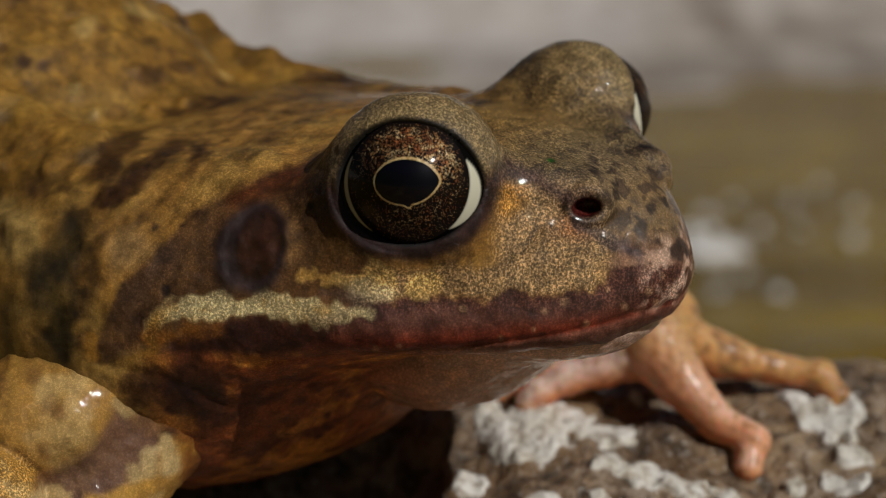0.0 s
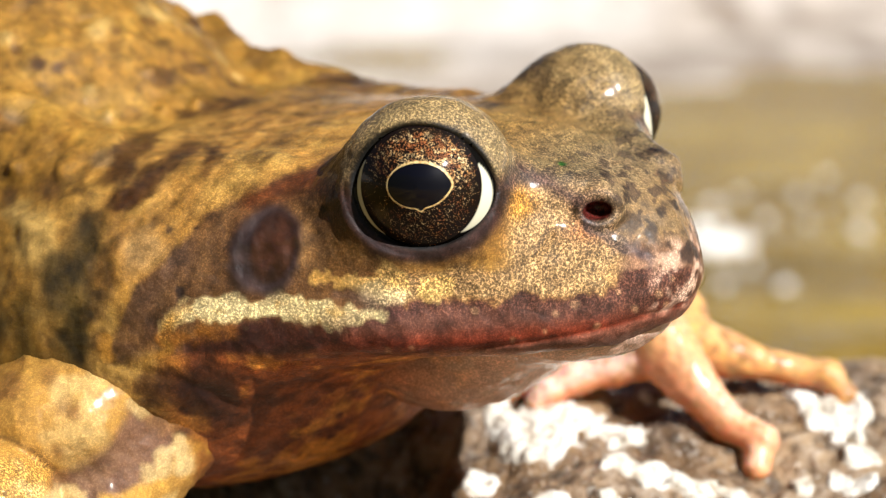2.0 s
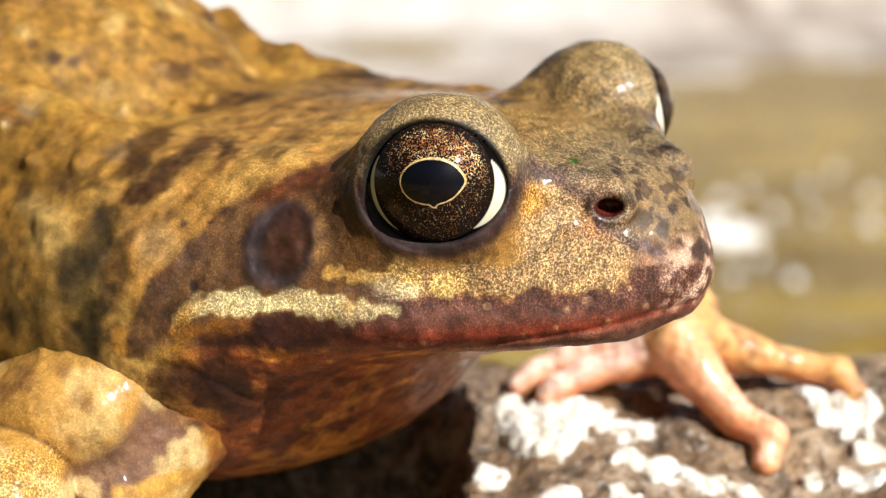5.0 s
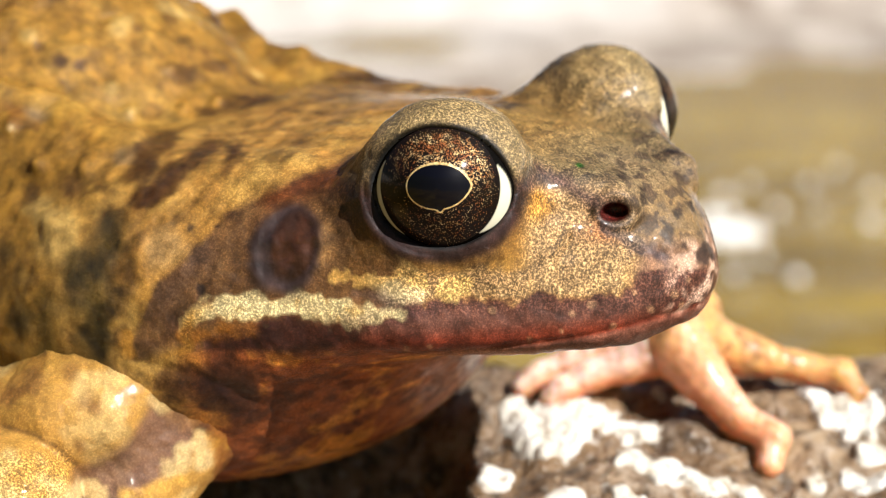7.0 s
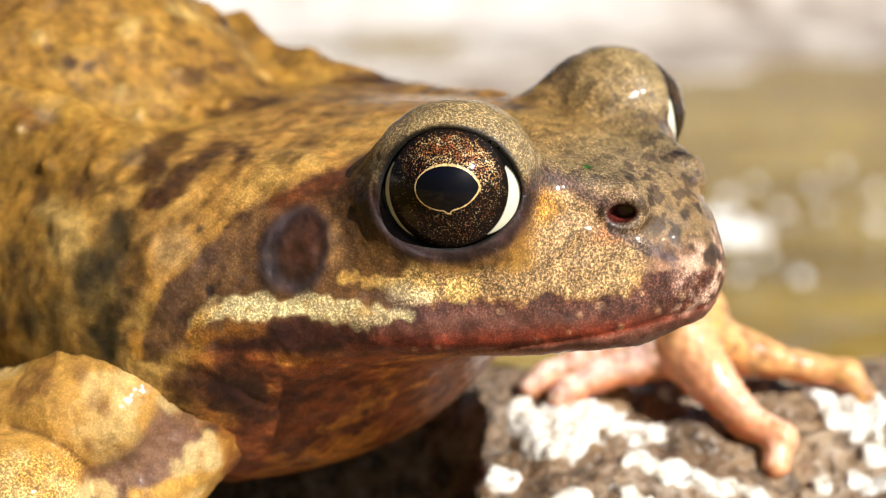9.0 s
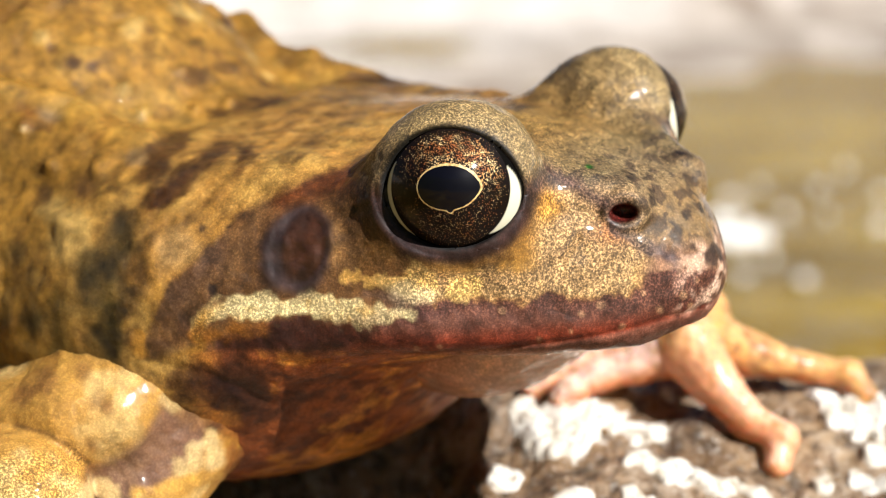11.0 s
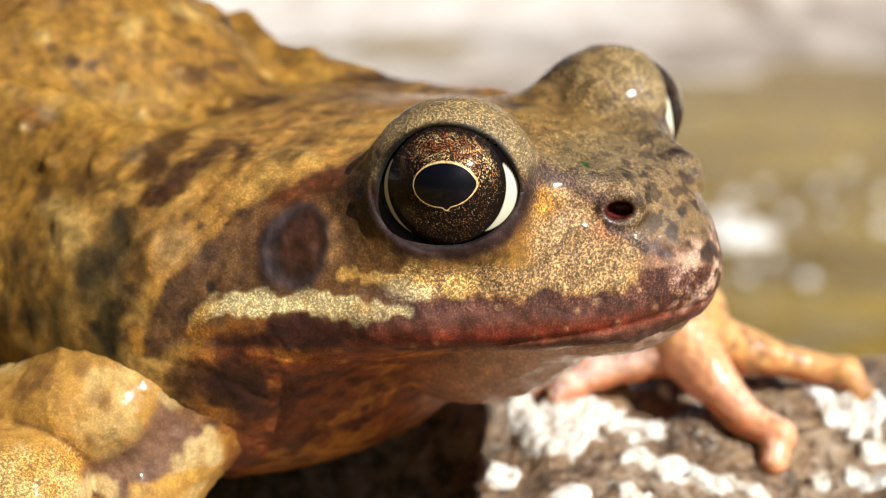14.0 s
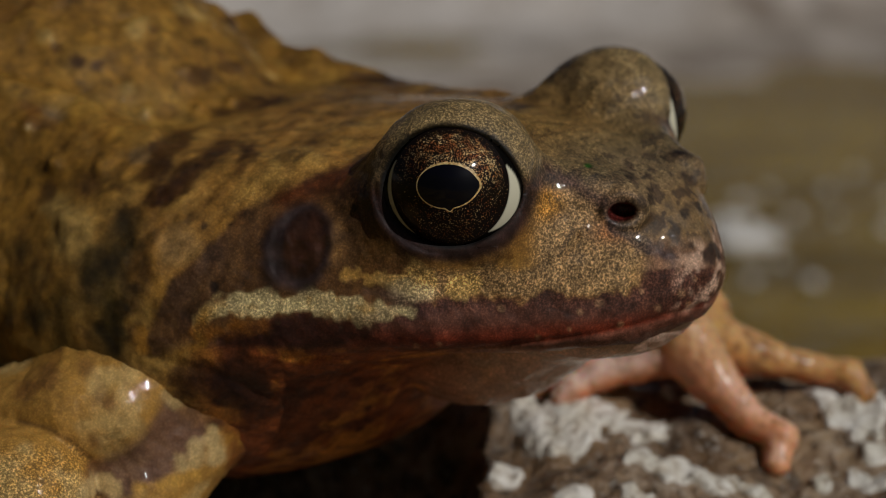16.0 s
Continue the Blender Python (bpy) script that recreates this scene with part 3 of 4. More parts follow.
    c = c * (1 - 0.17 * neck + 0.18 * np.maximum(0.4 * crown, cheek))[:, None] * np.array((0.80, 0.83, 0.83))
    c = c * 0.92 + 0.08 * c.mean(1)[:, None]
    c = c * (1 - 0.16 * far * step(-2, 3, p[:, 2]))[:, None]
    spk = 0.12 + 0.2 * step(-16, -10, p[:, 0]) + 0.65 * np.maximum(np.maximum(cheek, cream * 0.5), np.maximum(crown * 0.85, lip * step(-6.9, -5.8, v) * 0.7))
    spk = spk * (1 - 0.8 * step(1.08, 0.92, ear))
    return np.clip(c, 0.004, 1), spk


WARTS = (((-19.45, 10.08), 0.75), ((-24.56, 9.26), 0.6), ((-16.39, 7.62), 0.5), ((-19.60, 6.09), 0.4), ((-18.42, 4.75), 0.35), ((-24.61, 3.61), 0.4),
         ((-15.55, 5.09), 0.4), ((-13.76, 5.41), 0.35), ((-10.16, 6.30), 0.3), ((-22.68, 1.35), 0.5), ((-21.46, -2.00), 0.7), ((-19.86, 0.97), 0.5))


def relief(p):
    """Warts, ear ring, wrinkles: height in millimetres."""
    m = mirror(p)
    a, v = chart(m)
    back = step(-12, -22, p[:, 0])
    h = 0.10 * fbm(p, 2.2, 3, 5) + 0.16 * back * fbm(p, 4.0, 3, 6) + 0.025 * fbm(p, 0.5, 2, 7)
    h = h + back * 0.22 * step(0.35, 0.8, fbm(p, 2.6, 1, 8))
    for (sa, sv), r in WARTS:
        h = h + 0.35 * np.exp(-(((a - sa) ** 2 + (v - sv) ** 2) / r ** 2)) * (m[:, 1] == p[:, 1])
    # swollen wet rim of the nostril
    nose = np.hypot((a - 8.75) / 1.15, (v + 1.25) / 0.85)
    h = h + 0.14 * np.exp(-((nose - 1.0) / 0.25) ** 2)
    ta, tv = a + 8.3, v + 3.27
    ear = np.hypot((ta - 0.12 * tv) / 1.75, tv / 2.3)
    side = step(-6, -8, m[:, 1])
    h = h + side * (0.045 * np.exp(-((ear - 1.0) / 0.2) ** 2) - 0.10 * step(1.0, 0.7, ear) + 0.05 * np.exp(-((ear - 0.45) / 0.25) ** 2))
    crease = np.exp(-(line_dist(a, v, (5.4, -4.0), (6.3, -2.6)) / 0.12) ** 2)
    gap = line_dist(a, v, (-16.4, -9.2), (-13.5, -9.9), (-11.8, -10.5), (-10.2, -11.4))
    ridge = line_dist(a, v, (-27, 6.0), (-23.0, 5.0), (-20.5, 3.8), (-17.3, 2.6))
    h = h + back * (0.8 * np.exp(-(ridge / 0.6) ** 2) + 0.12 * step(0.2, 1.1, fbm(p, 2.0, 2, 63)))
    return h * step(-0.3, 0.5, skin_gap(m)) - 0.15 * crease - side * 0.12 * np.exp(-(gap / 0.4) ** 2)


def skin_gap(m):
    """How far a point lies outside the eye's opening."""
    u, w, e = eye_frame()
    q = m - EYE_AT
    return np.where(q @ e > 0, (np.hypot((q @ u) / 3.55, (q @ w) / 3.1) - 1.0) * 3.4, 5.0)


def wetness_of(p):
    """Where a film of water lies: nostril, snout, lids, ear, mouth and elbow."""
    m = mirror(p)
    a, v = chart(m)
    u, w, e = eye_frame()
    q = m - EYE_AT
    lid = step(1.8, 1.2, np.hypot((q @ u) / 3.55, (q @ w) / 3.1)) * (q @ e > 0) * step(-0.5, 1.5, (q @ w) + 0.6 * (q @ u))
    film = np.maximum(lid, step(1.3, 0.6, line_dist(a, v, (7.43, -1.20), (9.03, -1.20), (9.66, -1.92), (11.18, -3.38)) / 0.8))
    film = np.maximum(film, step(1.2, 0.7, np.hypot((a + 8.3) / 2.1, (v + 3.27) / 2.5)))
    film = np.maximum(film, step(-8.3, -8.8, v) * step(-1, 5, a))
    film = np.maximum(film, step(1.3, 0.5, np.hypot(a - 4.79, v - 0.77) / 0.5))
    film = np.maximum(film, step(1.2, 0.6, line_dist(a, v, (-16.13, -11.18), (-16.22, -13.34)) / 1.1))
    film = np.maximum(film, step(0.5, 3.0, p[:, 1]) * 0.8)
    return 0.08 + 0.17 * step(-26, -15, p[:, 0]) + 0.75 * film


def skin_part(name, v, q, field, parent, label="", levels=1, colours=pigment, bumps=relief, mat=SKIN):
    for _ in range(levels):
        v, q = split_quads(v, q)
        v = settle(field, v, 2, 0.2)
    g = gradient(field, v, 0.04)
    g /= np.linalg.norm(g, axis=1)[:, None] + 1e-9
    if bumps:
        v = v + g * bumps(v)[:, None]
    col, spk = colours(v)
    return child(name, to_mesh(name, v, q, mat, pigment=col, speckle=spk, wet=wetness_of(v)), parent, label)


frog = tagged(new("frog"), label="golden-brown common frog sitting on a lichen-covered rock", category="frog")
frog.matrix_world = FROG_POSE
fv, fq = nets(finish_field, (-64, -24, -26), (14, 24, 12), 0.8)
fv = settle(finish_field, fv, 6)
fv, fq = split_quads(fv, fq)
fv = settle(finish_field, fv, 3, 0.3)
mid_q = fv[fq].mean(1)
fm = mirror(mid_q)
mouth = np.interp(fm[:, 0], [-14, -8, 0, 6, 9, 11.5], [-8.4, -8.5, -8.2, -7.8, -7.5, -7.2])
is_head = mid_q[:, 0] > -16
is_jaw = is_head & (fm[:, 2] < mouth)
in_ball = (np.linalg.norm(fm - EYE_AT, axis=1) < EYE_R - 0.1) & (np.linalg.norm(fm - EYE_AT - 2.5 * EYE_WAY, axis=1) < 3.8)
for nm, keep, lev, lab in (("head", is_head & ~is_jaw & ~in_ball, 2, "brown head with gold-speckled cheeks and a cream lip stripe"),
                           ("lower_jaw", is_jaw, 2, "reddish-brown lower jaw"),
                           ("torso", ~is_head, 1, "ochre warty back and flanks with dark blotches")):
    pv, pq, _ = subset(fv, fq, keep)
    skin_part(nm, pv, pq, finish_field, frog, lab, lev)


def limb(name, field, low, high, parent, label, colours, h=0.6, levels=1, bumps=None, mat=SKIN, trim=None):
    v, q = nets(field, low, high, h)
    v = settle(field, v, 5, 0.3)
    if trim:
        v, q, _ = subset(v, q, (trim(v) > -0.32)[q].any(1))
    return skin_part(name, v, q, field, parent, label, levels, colours, bumps, mat)


def arm_colours(p):
    n1, n2, n3 = fbm(p, 2.4, 3, 11), fbm(p, 0.9, 3, 12), fbm(p, 5.0, 2, 13)
    c = np.tile(np.array((0.47, 0.245, 0.048)), (len(p), 1))
    c = blend(c, step(0.0, 0.7, n1), (0.60, 0.385, 0.13))
    c = blend(c, step(0.3, 0.8, -n1 - 0.4 * n2) * 0.6, (0.28, 0.125, 0.022))
    a, v = chart(p)
    for (sa, sv), r in (((-18.85, -11.25), 0.55), ((-19.28, -13.53), 0.4), ((-21.83, -10.32), 0.6), ((-19.92, -9.82), 0.5), ((-18.53, -11.68), 0.4), ((-23.03, -11.16), 0.5)):
        c = blend(c, step(1.5, 0.4, np.hypot(a - sa, v - sv) / r + 0.5 * n2 + 0.3 * n1) * 0.6, (0.20, 0.085, 0.022))
    band = step(0.4, -0.4, np.minimum(line_dist(a, v, (-14.31, -10.87), (-14.79, -12.75)) - 1.1, line_dist(a, v, (-14.85, -13.05), (-16.40, -14.67), (-18.31, -15.69)) - 1.35) + 0.35 * n1)
    c = blend(c, band * 0.9, (0.180, 0.088, 0.054))
    c = blend(c, band * step(0.2, 0.7, n2) * 0.6, (0.12, 0.055, 0.032))
    c = blend(c, step(0.5, -0.3, line_dist(a, v, (-13.32, -10.87), (-12.88, -12.33), (-13.27, -11.83)) - 0.7 + 0.4 * n2), (0.055, 0.020, 0.010))
    for line, r in ((((-13.36, -13.35), (-13.12, -14.83)), 0.28), (((-14.08, -13.83), (-14.29, -14.95)), 0.24), (((-14.91, -14.71), (-14.80, -15.23)), 0.2), (((-15.47, -11.34), (-15.05, -11.66)), 0.25), (((-19.23, -16.01), (-18.28, -16.34)), 0.5)):
        c = blend(c, step(0.3, -0.2, line_dist(a, v, *line) - r + 0.3 * n2) * 0.9, (0.64, 0.45, 0.19))
    c = blend(c, step(0.3, -0.2, line_dist(a, v, (-17.24, -16.22), (-15.94, -16.08), (-14.25, -15.67)) - 0.2 + 0.3 * n2) * 0.8, (0.62, 0.34, 0.06))
    under = step(-12.79 - 0.3, -12.79 + 0.3, a + 0.3 * n2)
    c = blend(c, under * 0.9, (0.24, 0.080, 0.014))
    c = blend(c, under * step(0.0, 0.6, n1) * 0.7, (0.50, 0.25, 0.03))
    # shade where the two limb shapes meet, painted as a dark line
    fold = np.exp(-(line_dist(a, v, (-23.43, -12.58), (-21.60, -12.91), (-20.43, -13.60), (-19.54, -14.58)) / 0.12) ** 2)
    c = blend(c, fold * 0.6, (0.14, 0.07, 0.03))
    c = np.clip(c, 0.01, 1) * 0.9
    chest = step(0.3, 1.3, limb_field(p) + 0.3 * n2)[:, None]
    c = c + (pigment(p)[0] - c) * chest
    return c, 0.2 + 0.6 * step(-13.15, -14.46, v) * step(-19.49, -20.00, a)


def arm_bumps(p):
    return 0.07 * fbm(p, 2.0, 3, 14) + 0.05 * fbm(p, 0.6, 2, 15)


limb("foreleg", arm_field, (-33, -29, -27), (-8, -3, -5), frog, "golden foreleg with brown patches", arm_colours, levels=2, bumps=arm_bumps, trim=skin_field)


# throat: one soft pouch that rises and falls
def throat_field(p):
    d = ellipsoid(p, (-3.9, 0, -9.6), (6.8, 7.4, 5.1))
    return smin(d, ellipsoid(p, (2.8, 0, -8.5), (6.4, 6.0, 2.5)), 2.5)


def throat_colours(p):
    c, spk = pigment(p)
    a, v = chart(p)
    n = fbm(p, 2.0, 3, 71)
    c = blend(c, step(-4, 8, a) * 0.7, (0.86, 0.58, 0.44))
    return blend(c, step(-4, 4, a) * step(0.1, 0.8, n) * 0.5, (0.70, 0.52, 0.40)), spk


throat = limb("throat", throat_field, (-19, -11, -15), (12, 11, -3), frog, "thin pinkish-brown throat skin", throat_colours, levels=2, bumps=arm_bumps)


# the nostril's valve: a small lid of skin that closes the pit
def valve_field(p):
    return ellipsoid(p, (7.44, -3.72, -1.6), (0.95, 0.5, 0.75))


valve = limb("nostril_valve", valve_field, (6, -5.2, -2.8), (9, -2.4, -0.4), frog, "dark brown wet valve of the nostril",
             lambda p: (np.tile(np.array((0.05, 0.022, 0.02)), (len(p), 1)), 0.2 + 0 * p[:, 0]), 0.25, 1)


# ---- eyes ----
def eye_parts(parent, side):
    u, w, e = eye_frame(0.0 if side > 0 else radians(15))
    centre = EYE_AT - (0.0 if side > 0 else 0.2) * e
    flip = np.array((1, side, 1))
    th = np.radians(np.arange(0, 360, 2.5))
    pup = 1.53 * 1.10 / np.hypot(1.10 * np.cos(th), 1.53 * np.sin(th))
    off = np.array((0.06, 0.12))

    def wrap(d, w0):
        return np.exp(-(((d + np.pi) % (2 * np.pi) - np.pi) / w0) ** 2)
    pup = pup + 0.16 * wrap(th + np.pi * 0.47, 0.12) + 0.10 * wrap(th, 0.22)

    def ring(r, o):
        x, y = r * np.cos(th) + o[0], r * np.sin(th) + o[1]
        z = np.sqrt(np.maximum(EYE_R ** 2 - x * x - y * y, 0.01)) + 0.5 * np.clip(1 - (x * x + y * y) / 12, 0, 1) ** 2
        return (centre + x[:, None] * u + y[:, None] * w + z[:, None] * e) * flip, x, y

    def band(name, radii, offs, mat, par, label, colour=None):
        vs, xs = [], []
        for r, o in zip(radii, offs):
            pv, x, y = ring(r, o)
            vs.append(pv), xs.append(np.stack([x, y], 1))
        n, k = len(th), len(radii)
        f = [(i * n + j, i * n + (j + 1) % n, (i + 1) * n + (j + 1) % n, (i + 1) * n + j) for i in range(k - 1) for j in range(n)]
        f = np.array(f)
        if side < 0:
            f = f[:, ::-1]
        v, xy = np.concatenate(vs), np.concatenate(xs)
        kw = {"pigment": colour(xy)} if colour else {}
        return child(name, to_mesh(name, v, f, mat, **kw), par, label)

    def iris_colour(xy):
        r, t = np.hypot(*xy.T), np.arctan2(xy[:, 1], xy[:, 0])
        lit = 0.08 + 0.6 * np.clip(np.sin(t), 0, 1) ** 0.8 + 0.32 * np.clip(-np.sin(t), 0, 1) + 0.45 * wrap(t - 0.4, 0.7) - 0.12 * wrap(t - 3.3, 0.7)
        # far iris dimmed: its shade is put into the fleck strength
        lit = np.clip(lit, 0, 1) * step(3.02, 2.55, r) * (0.78 if side > 0 else 0.3)
        return np.stack([lit, lit, lit], 1)

    def white_colour(xy):
        r, t = np.hypot(*xy.T), np.degrees(np.arctan2(xy[:, 1], xy[:, 0]))
        c = np.tile(np.array((0.004, 0.0035, 0.003)), (len(r), 1))
        right = 0.50 * np.clip(1 - ((t + 16) / 36) ** 2, 0, 1)
        c = blend(c, (right > 0.02) * step(-0.04, 0.04, right / 2 - np.abs(r - 3.05 - right / 2)), (0.70, 0.68, 0.52))
        tl = (t + 360) % 360
        left = 0.26 * np.clip(1 - ((tl - 192) / 40) ** 2, 0, 1)
        return blend(c, (left > 0.02) * step(-0.04, 0.04, left / 2 - np.abs(r - 3.06 - left / 2)), (0.66, 0.64, 0.48))

    z2 = np.zeros(2)
    ball = band("eye", [np.full_like(th, r) for r in np.linspace(3.02, 4.1, 28)], [z2] * 28, EYE_WHITE, parent, "wet black-rimmed eye", white_colour)
    rr = np.linspace(0, 1, 16)
    g = pup + 0.07 + 0.05 * np.clip(np.sin(th) + 0.6 * np.cos(th), 0, 1)
    band("iris", [g + (3.02 - g) * s for s in rr], [off * (1 - s) for s in rr], IRIS, ball, "dark iris with copper and gold flecks", iris_colour)
    band("iris_ring", [pup, (pup + g) / 2, g], [off] * 3, GOLD, ball, "thin pale gold ring")
    band("pupil", [pup * s for s in (0.001, 0.25, 0.5, 0.75, 1)], [off] * 5, PUPIL, ball, "black oval pupil")
    return ball


EYE_WHITE = Mat("eye_rim", rough=0.12, coat=0.0, spec=0.08)
EYE_WHITE.link(EYE_WHITE.attr("pigment"), "Base Color")
EYE_WHITE.set("Coat Roughness", 0.02)
PUPIL = Mat("pupil", rough=0.3, coat=0.55, spec=0.1, base=(0.003, 0.003, 0.006))
PUPIL.set("Coat Roughness", 0.01)
GOLD = Mat("iris_gold", rough=0.45, coat=1.0, base=(0.72, 0.50, 0.18))
GOLD.set("Coat Roughness", 0.02)
GOLD.link(GOLD.ramp(GOLD.noise(6000, 2), (0.35, (0.45, 0.24, 0.06)), (0.6, (0.80, 0.62, 0.28))), "Base Color")
IRIS = Mat("iris", rough=0.5, coat=0.28, spec=0.05)
IRIS.set("Coat Roughness", 0.09)
fl = IRIS.noise(13000, 3, 0.65)
lit = IRIS.attr("pigment")
hue = IRIS.ramp(IRIS.noise(2500, 2), (0.4, (0.50, 0.16, 0.05)), (0.5, (0.70, 0.36, 0.12)), (0.6, (0.95, 0.68, 0.34)))
spark = IRIS.ramp(IRIS.math("ADD", fl, IRIS.math("MULTIPLY", IRIS.math("SUBTRACT", lit, 0.62), 0.2)), (0.535, grey(0.0)), (0.57, grey(1.0)))
IRIS.link(IRIS.mix(spark, (0.006, 0.0035, 0.003), hue), "Base Color")
for s in (1, -1):
    eye_parts(frog, s)


# ---- foot of the far foreleg, in world millimetres ----
def to_frog(points):
    return [(*((np.array(p[:3]) - SPOT) @ TURN), p[3]) for p in points]


DIGITS = [
    [(15.9, 24.4, 4.6, 2.2), (18.8, 25.0, 3.5, 1.5), (22.5, 25.3, 2.5, 0.95), (25.7, 25.2, 2.0, 0.95), (26.6, 24.2, 0.9, 0.75)],
    [(14.9, 23.3, 4.3, 2.4), (16.1, 21.7, 2.8, 1.65), (18.4, 19.9, 0.3, 1.1), (20.4, 18.8, -0.6, 1.0), (20.0, 17.7, -2.0, 0.86)],
    [(13.6, 23.6, 3.9, 1.9), (11.8, 23.5, 3.0, 1.15), (9.4, 23.5, 2.3, 0.95), (7.6, 23.3, 1.5, 0.85), (6.8, 23.1, 0.9, 0.75)],
    [(13.6, 24.4, 4.6, 1.8), (11.0, 24.9, 3.9, 1.1), (8.2, 25.0, 2.9, 0.95), (5.9, 24.8, 1.9, 0.85), (5.0, 24.6, 1.2, 0.75)],
]
PALM = [(15.4, 24.2, 4.7, 2.3), (15.6, 26.0, 5.4, 2.4), (13.0, 30.0, 6.4, 2.7), (8.0, 33.0, 9.5, 3.2), (3.0, 30.0, 8.0, 4.0)]


def foot_colours(p, points, pale=0.0):
    n1, n2 = fbm(p, 2.0, 3, 21), fbm(p, 0.7, 2, 22)
    pts = np.array(to_frog(points))
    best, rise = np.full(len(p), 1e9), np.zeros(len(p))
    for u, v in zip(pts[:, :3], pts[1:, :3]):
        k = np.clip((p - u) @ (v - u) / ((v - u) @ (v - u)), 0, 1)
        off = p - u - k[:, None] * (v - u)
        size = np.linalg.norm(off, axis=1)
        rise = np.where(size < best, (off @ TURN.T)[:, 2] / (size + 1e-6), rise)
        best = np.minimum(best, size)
    w = p @ TURN.T + SPOT
    c = np.tile(np.array((0.80, 0.36, 0.17)), (len(p), 1))
    up = step(2.6, 4.6, w[:, 2] - 0.28 * (w[:, 0] - 16) * -1 + 0.8 * n1)
    # undersides reddened, tops paled: light and shade put into the colour
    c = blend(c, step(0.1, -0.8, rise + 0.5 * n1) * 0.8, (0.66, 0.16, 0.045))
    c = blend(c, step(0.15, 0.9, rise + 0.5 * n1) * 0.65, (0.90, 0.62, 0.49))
    c = blend(c, up * 0.8 * (1 - pale), (0.62, 0.36, 0.11))
    # inner toes whitened further on top, as strong light would
    c = blend(c, pale * step(-0.5, 0.5, rise) + 0 * up, (0.90, 0.70, 0.62))
    c = blend(c, step(0.2, 0.6, n2 + 0.3 * n1) * up * 0.75, (0.20, 0.10, 0.04))
    return np.clip(c, 0.01, 1), 0.25 + 0 * n1


def digit_field(points):
    pts = to_frog(points)
    return lambda p: chain(p, pts, 0.5)


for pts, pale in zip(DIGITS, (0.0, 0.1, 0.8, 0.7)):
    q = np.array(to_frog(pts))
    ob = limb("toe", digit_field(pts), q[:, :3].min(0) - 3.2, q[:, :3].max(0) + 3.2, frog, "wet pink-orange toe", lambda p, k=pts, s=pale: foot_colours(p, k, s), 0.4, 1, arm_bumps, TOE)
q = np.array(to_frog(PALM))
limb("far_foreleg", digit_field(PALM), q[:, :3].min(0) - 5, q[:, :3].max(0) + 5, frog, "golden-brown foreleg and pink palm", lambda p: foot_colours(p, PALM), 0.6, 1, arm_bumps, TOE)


# ---- rock, lichen, water, bank ----
def rock_height(x, y):
    z = -0.2 + 0.28 * (np.clip(y, 4, 26) - 22) + 0.12 * (np.minimum(y, 4) - 4) - 0.012 * np.maximum(0, y - 27) ** 2
    # pit under the frog; an unseen raised lip before it keeps skylight out
    z = z - 9.0 * step(2.0, -3.0, x) * step(27, 19, y) * step(9, 14, y) + 2.4 * step(1.0, -4.0, x) * step(-10, -2, y) * step(11, 7, y) - 1.3 * step(6.5, 3.0, x) * step(23, 20.5, y)
    z = z - 1.7 * np.exp(-((x - 20) / 4.5) ** 2 - ((y - 15.5) / 4.5) ** 2)
    z = z - 0.010 * np.maximum(0, x - 30) ** 2 - 0.012 * np.maximum(0, -28 - x) ** 2 - 0.02 * np.maximum(0, -30 - y) ** 2
    return np.maximum(z, -75)


def rock_knobs(x, y):
    """Small nodules, 0 to 1."""
    p = np.stack([x, y, 0 * x], 1)
    return np.clip(1 - 1.5 * np.abs(fbm(p, 1.7, 2, 33)), 0, 1) * step(-0.6, 0.5, fbm(p, 5.0, 2, 35))


def rock_detail(x, y):
    p = np.stack([x, y, 0 * x], 1)
    return 0.7 * fbm(p, 9.0, 3, 31) + 0.55 * fbm(p, 2.6, 3, 32) + 0.45 * rock_knobs(x, y) - 0.2


PATCHES = [  # x, y, reach along x and y
    (7.4, 20.6, 4.3, 4.4), (4.4, 22.8, 1.6, 1.9), (12.1, 20.5, 2.2, 2.0), (5.8, 18.8, 1.6, 0.8), (11.4, 16.2, 1.8, 1.5),
    (13.3, 15.6, 2.0, 1.6), (15.5, 14.8, 2.2, 1.2), (2.9, 16.8, 1.3, 1.3), (7.1, 12.5, 1.6, 0.8), (10.6, 12.3, 1.6, 0.8),
    (25.9, 22.5, 3.3, 2.4), (24.4, 25.2, 2.0, 0.8), (26.4, 18.9, 1.4, 1.1), (22.5, 15.9, 0.6, 0.8), (24.8, 16.2, 0.8, 0.8),
    (26.0, 15.4, 1.0, 0.8), (14.0, 25.1, 0.6, 0.8), (18.6, 14.7, 1.6, 0.8),
]


def lichen_mask(x, y):
    p = np.stack([x, y, 0 * x], 1)
    best = np.full(len(x), -9.0)
    wob = 0.38 * fbm(p, 2.4, 3, 41) + 0.26 * fbm(p, 0.8, 2, 42)
    for cx, cy, rx, ry in PATCHES:
        best = np.maximum(best, 1 - np.hypot((x - cx) / rx, (y - cy) / ry) + wob)
    return best


ROCK = Mat("rock", rough=0.6, spec=0.4, coat=0.1)
r1, r2, r3 = ROCK.noise(160, 5, 0.6), ROCK.noise(700, 4, 0.65), ROCK.noise(2600, 3, 0.6)
stone = ROCK.ramp(r1, (0.3, (0.085, 0.048, 0.022)), (0.5, (0.22, 0.135, 0.070)), (0.68, (0.40, 0.27, 0.15)))
# hollows of the bumps darkened: crevice shade put into the stone's colour
stone = ROCK.mix(ROCK.ramp(r2, (0.38, grey(0.9)), (0.50, grey(0))), stone, (0.055, 0.036, 0.023))
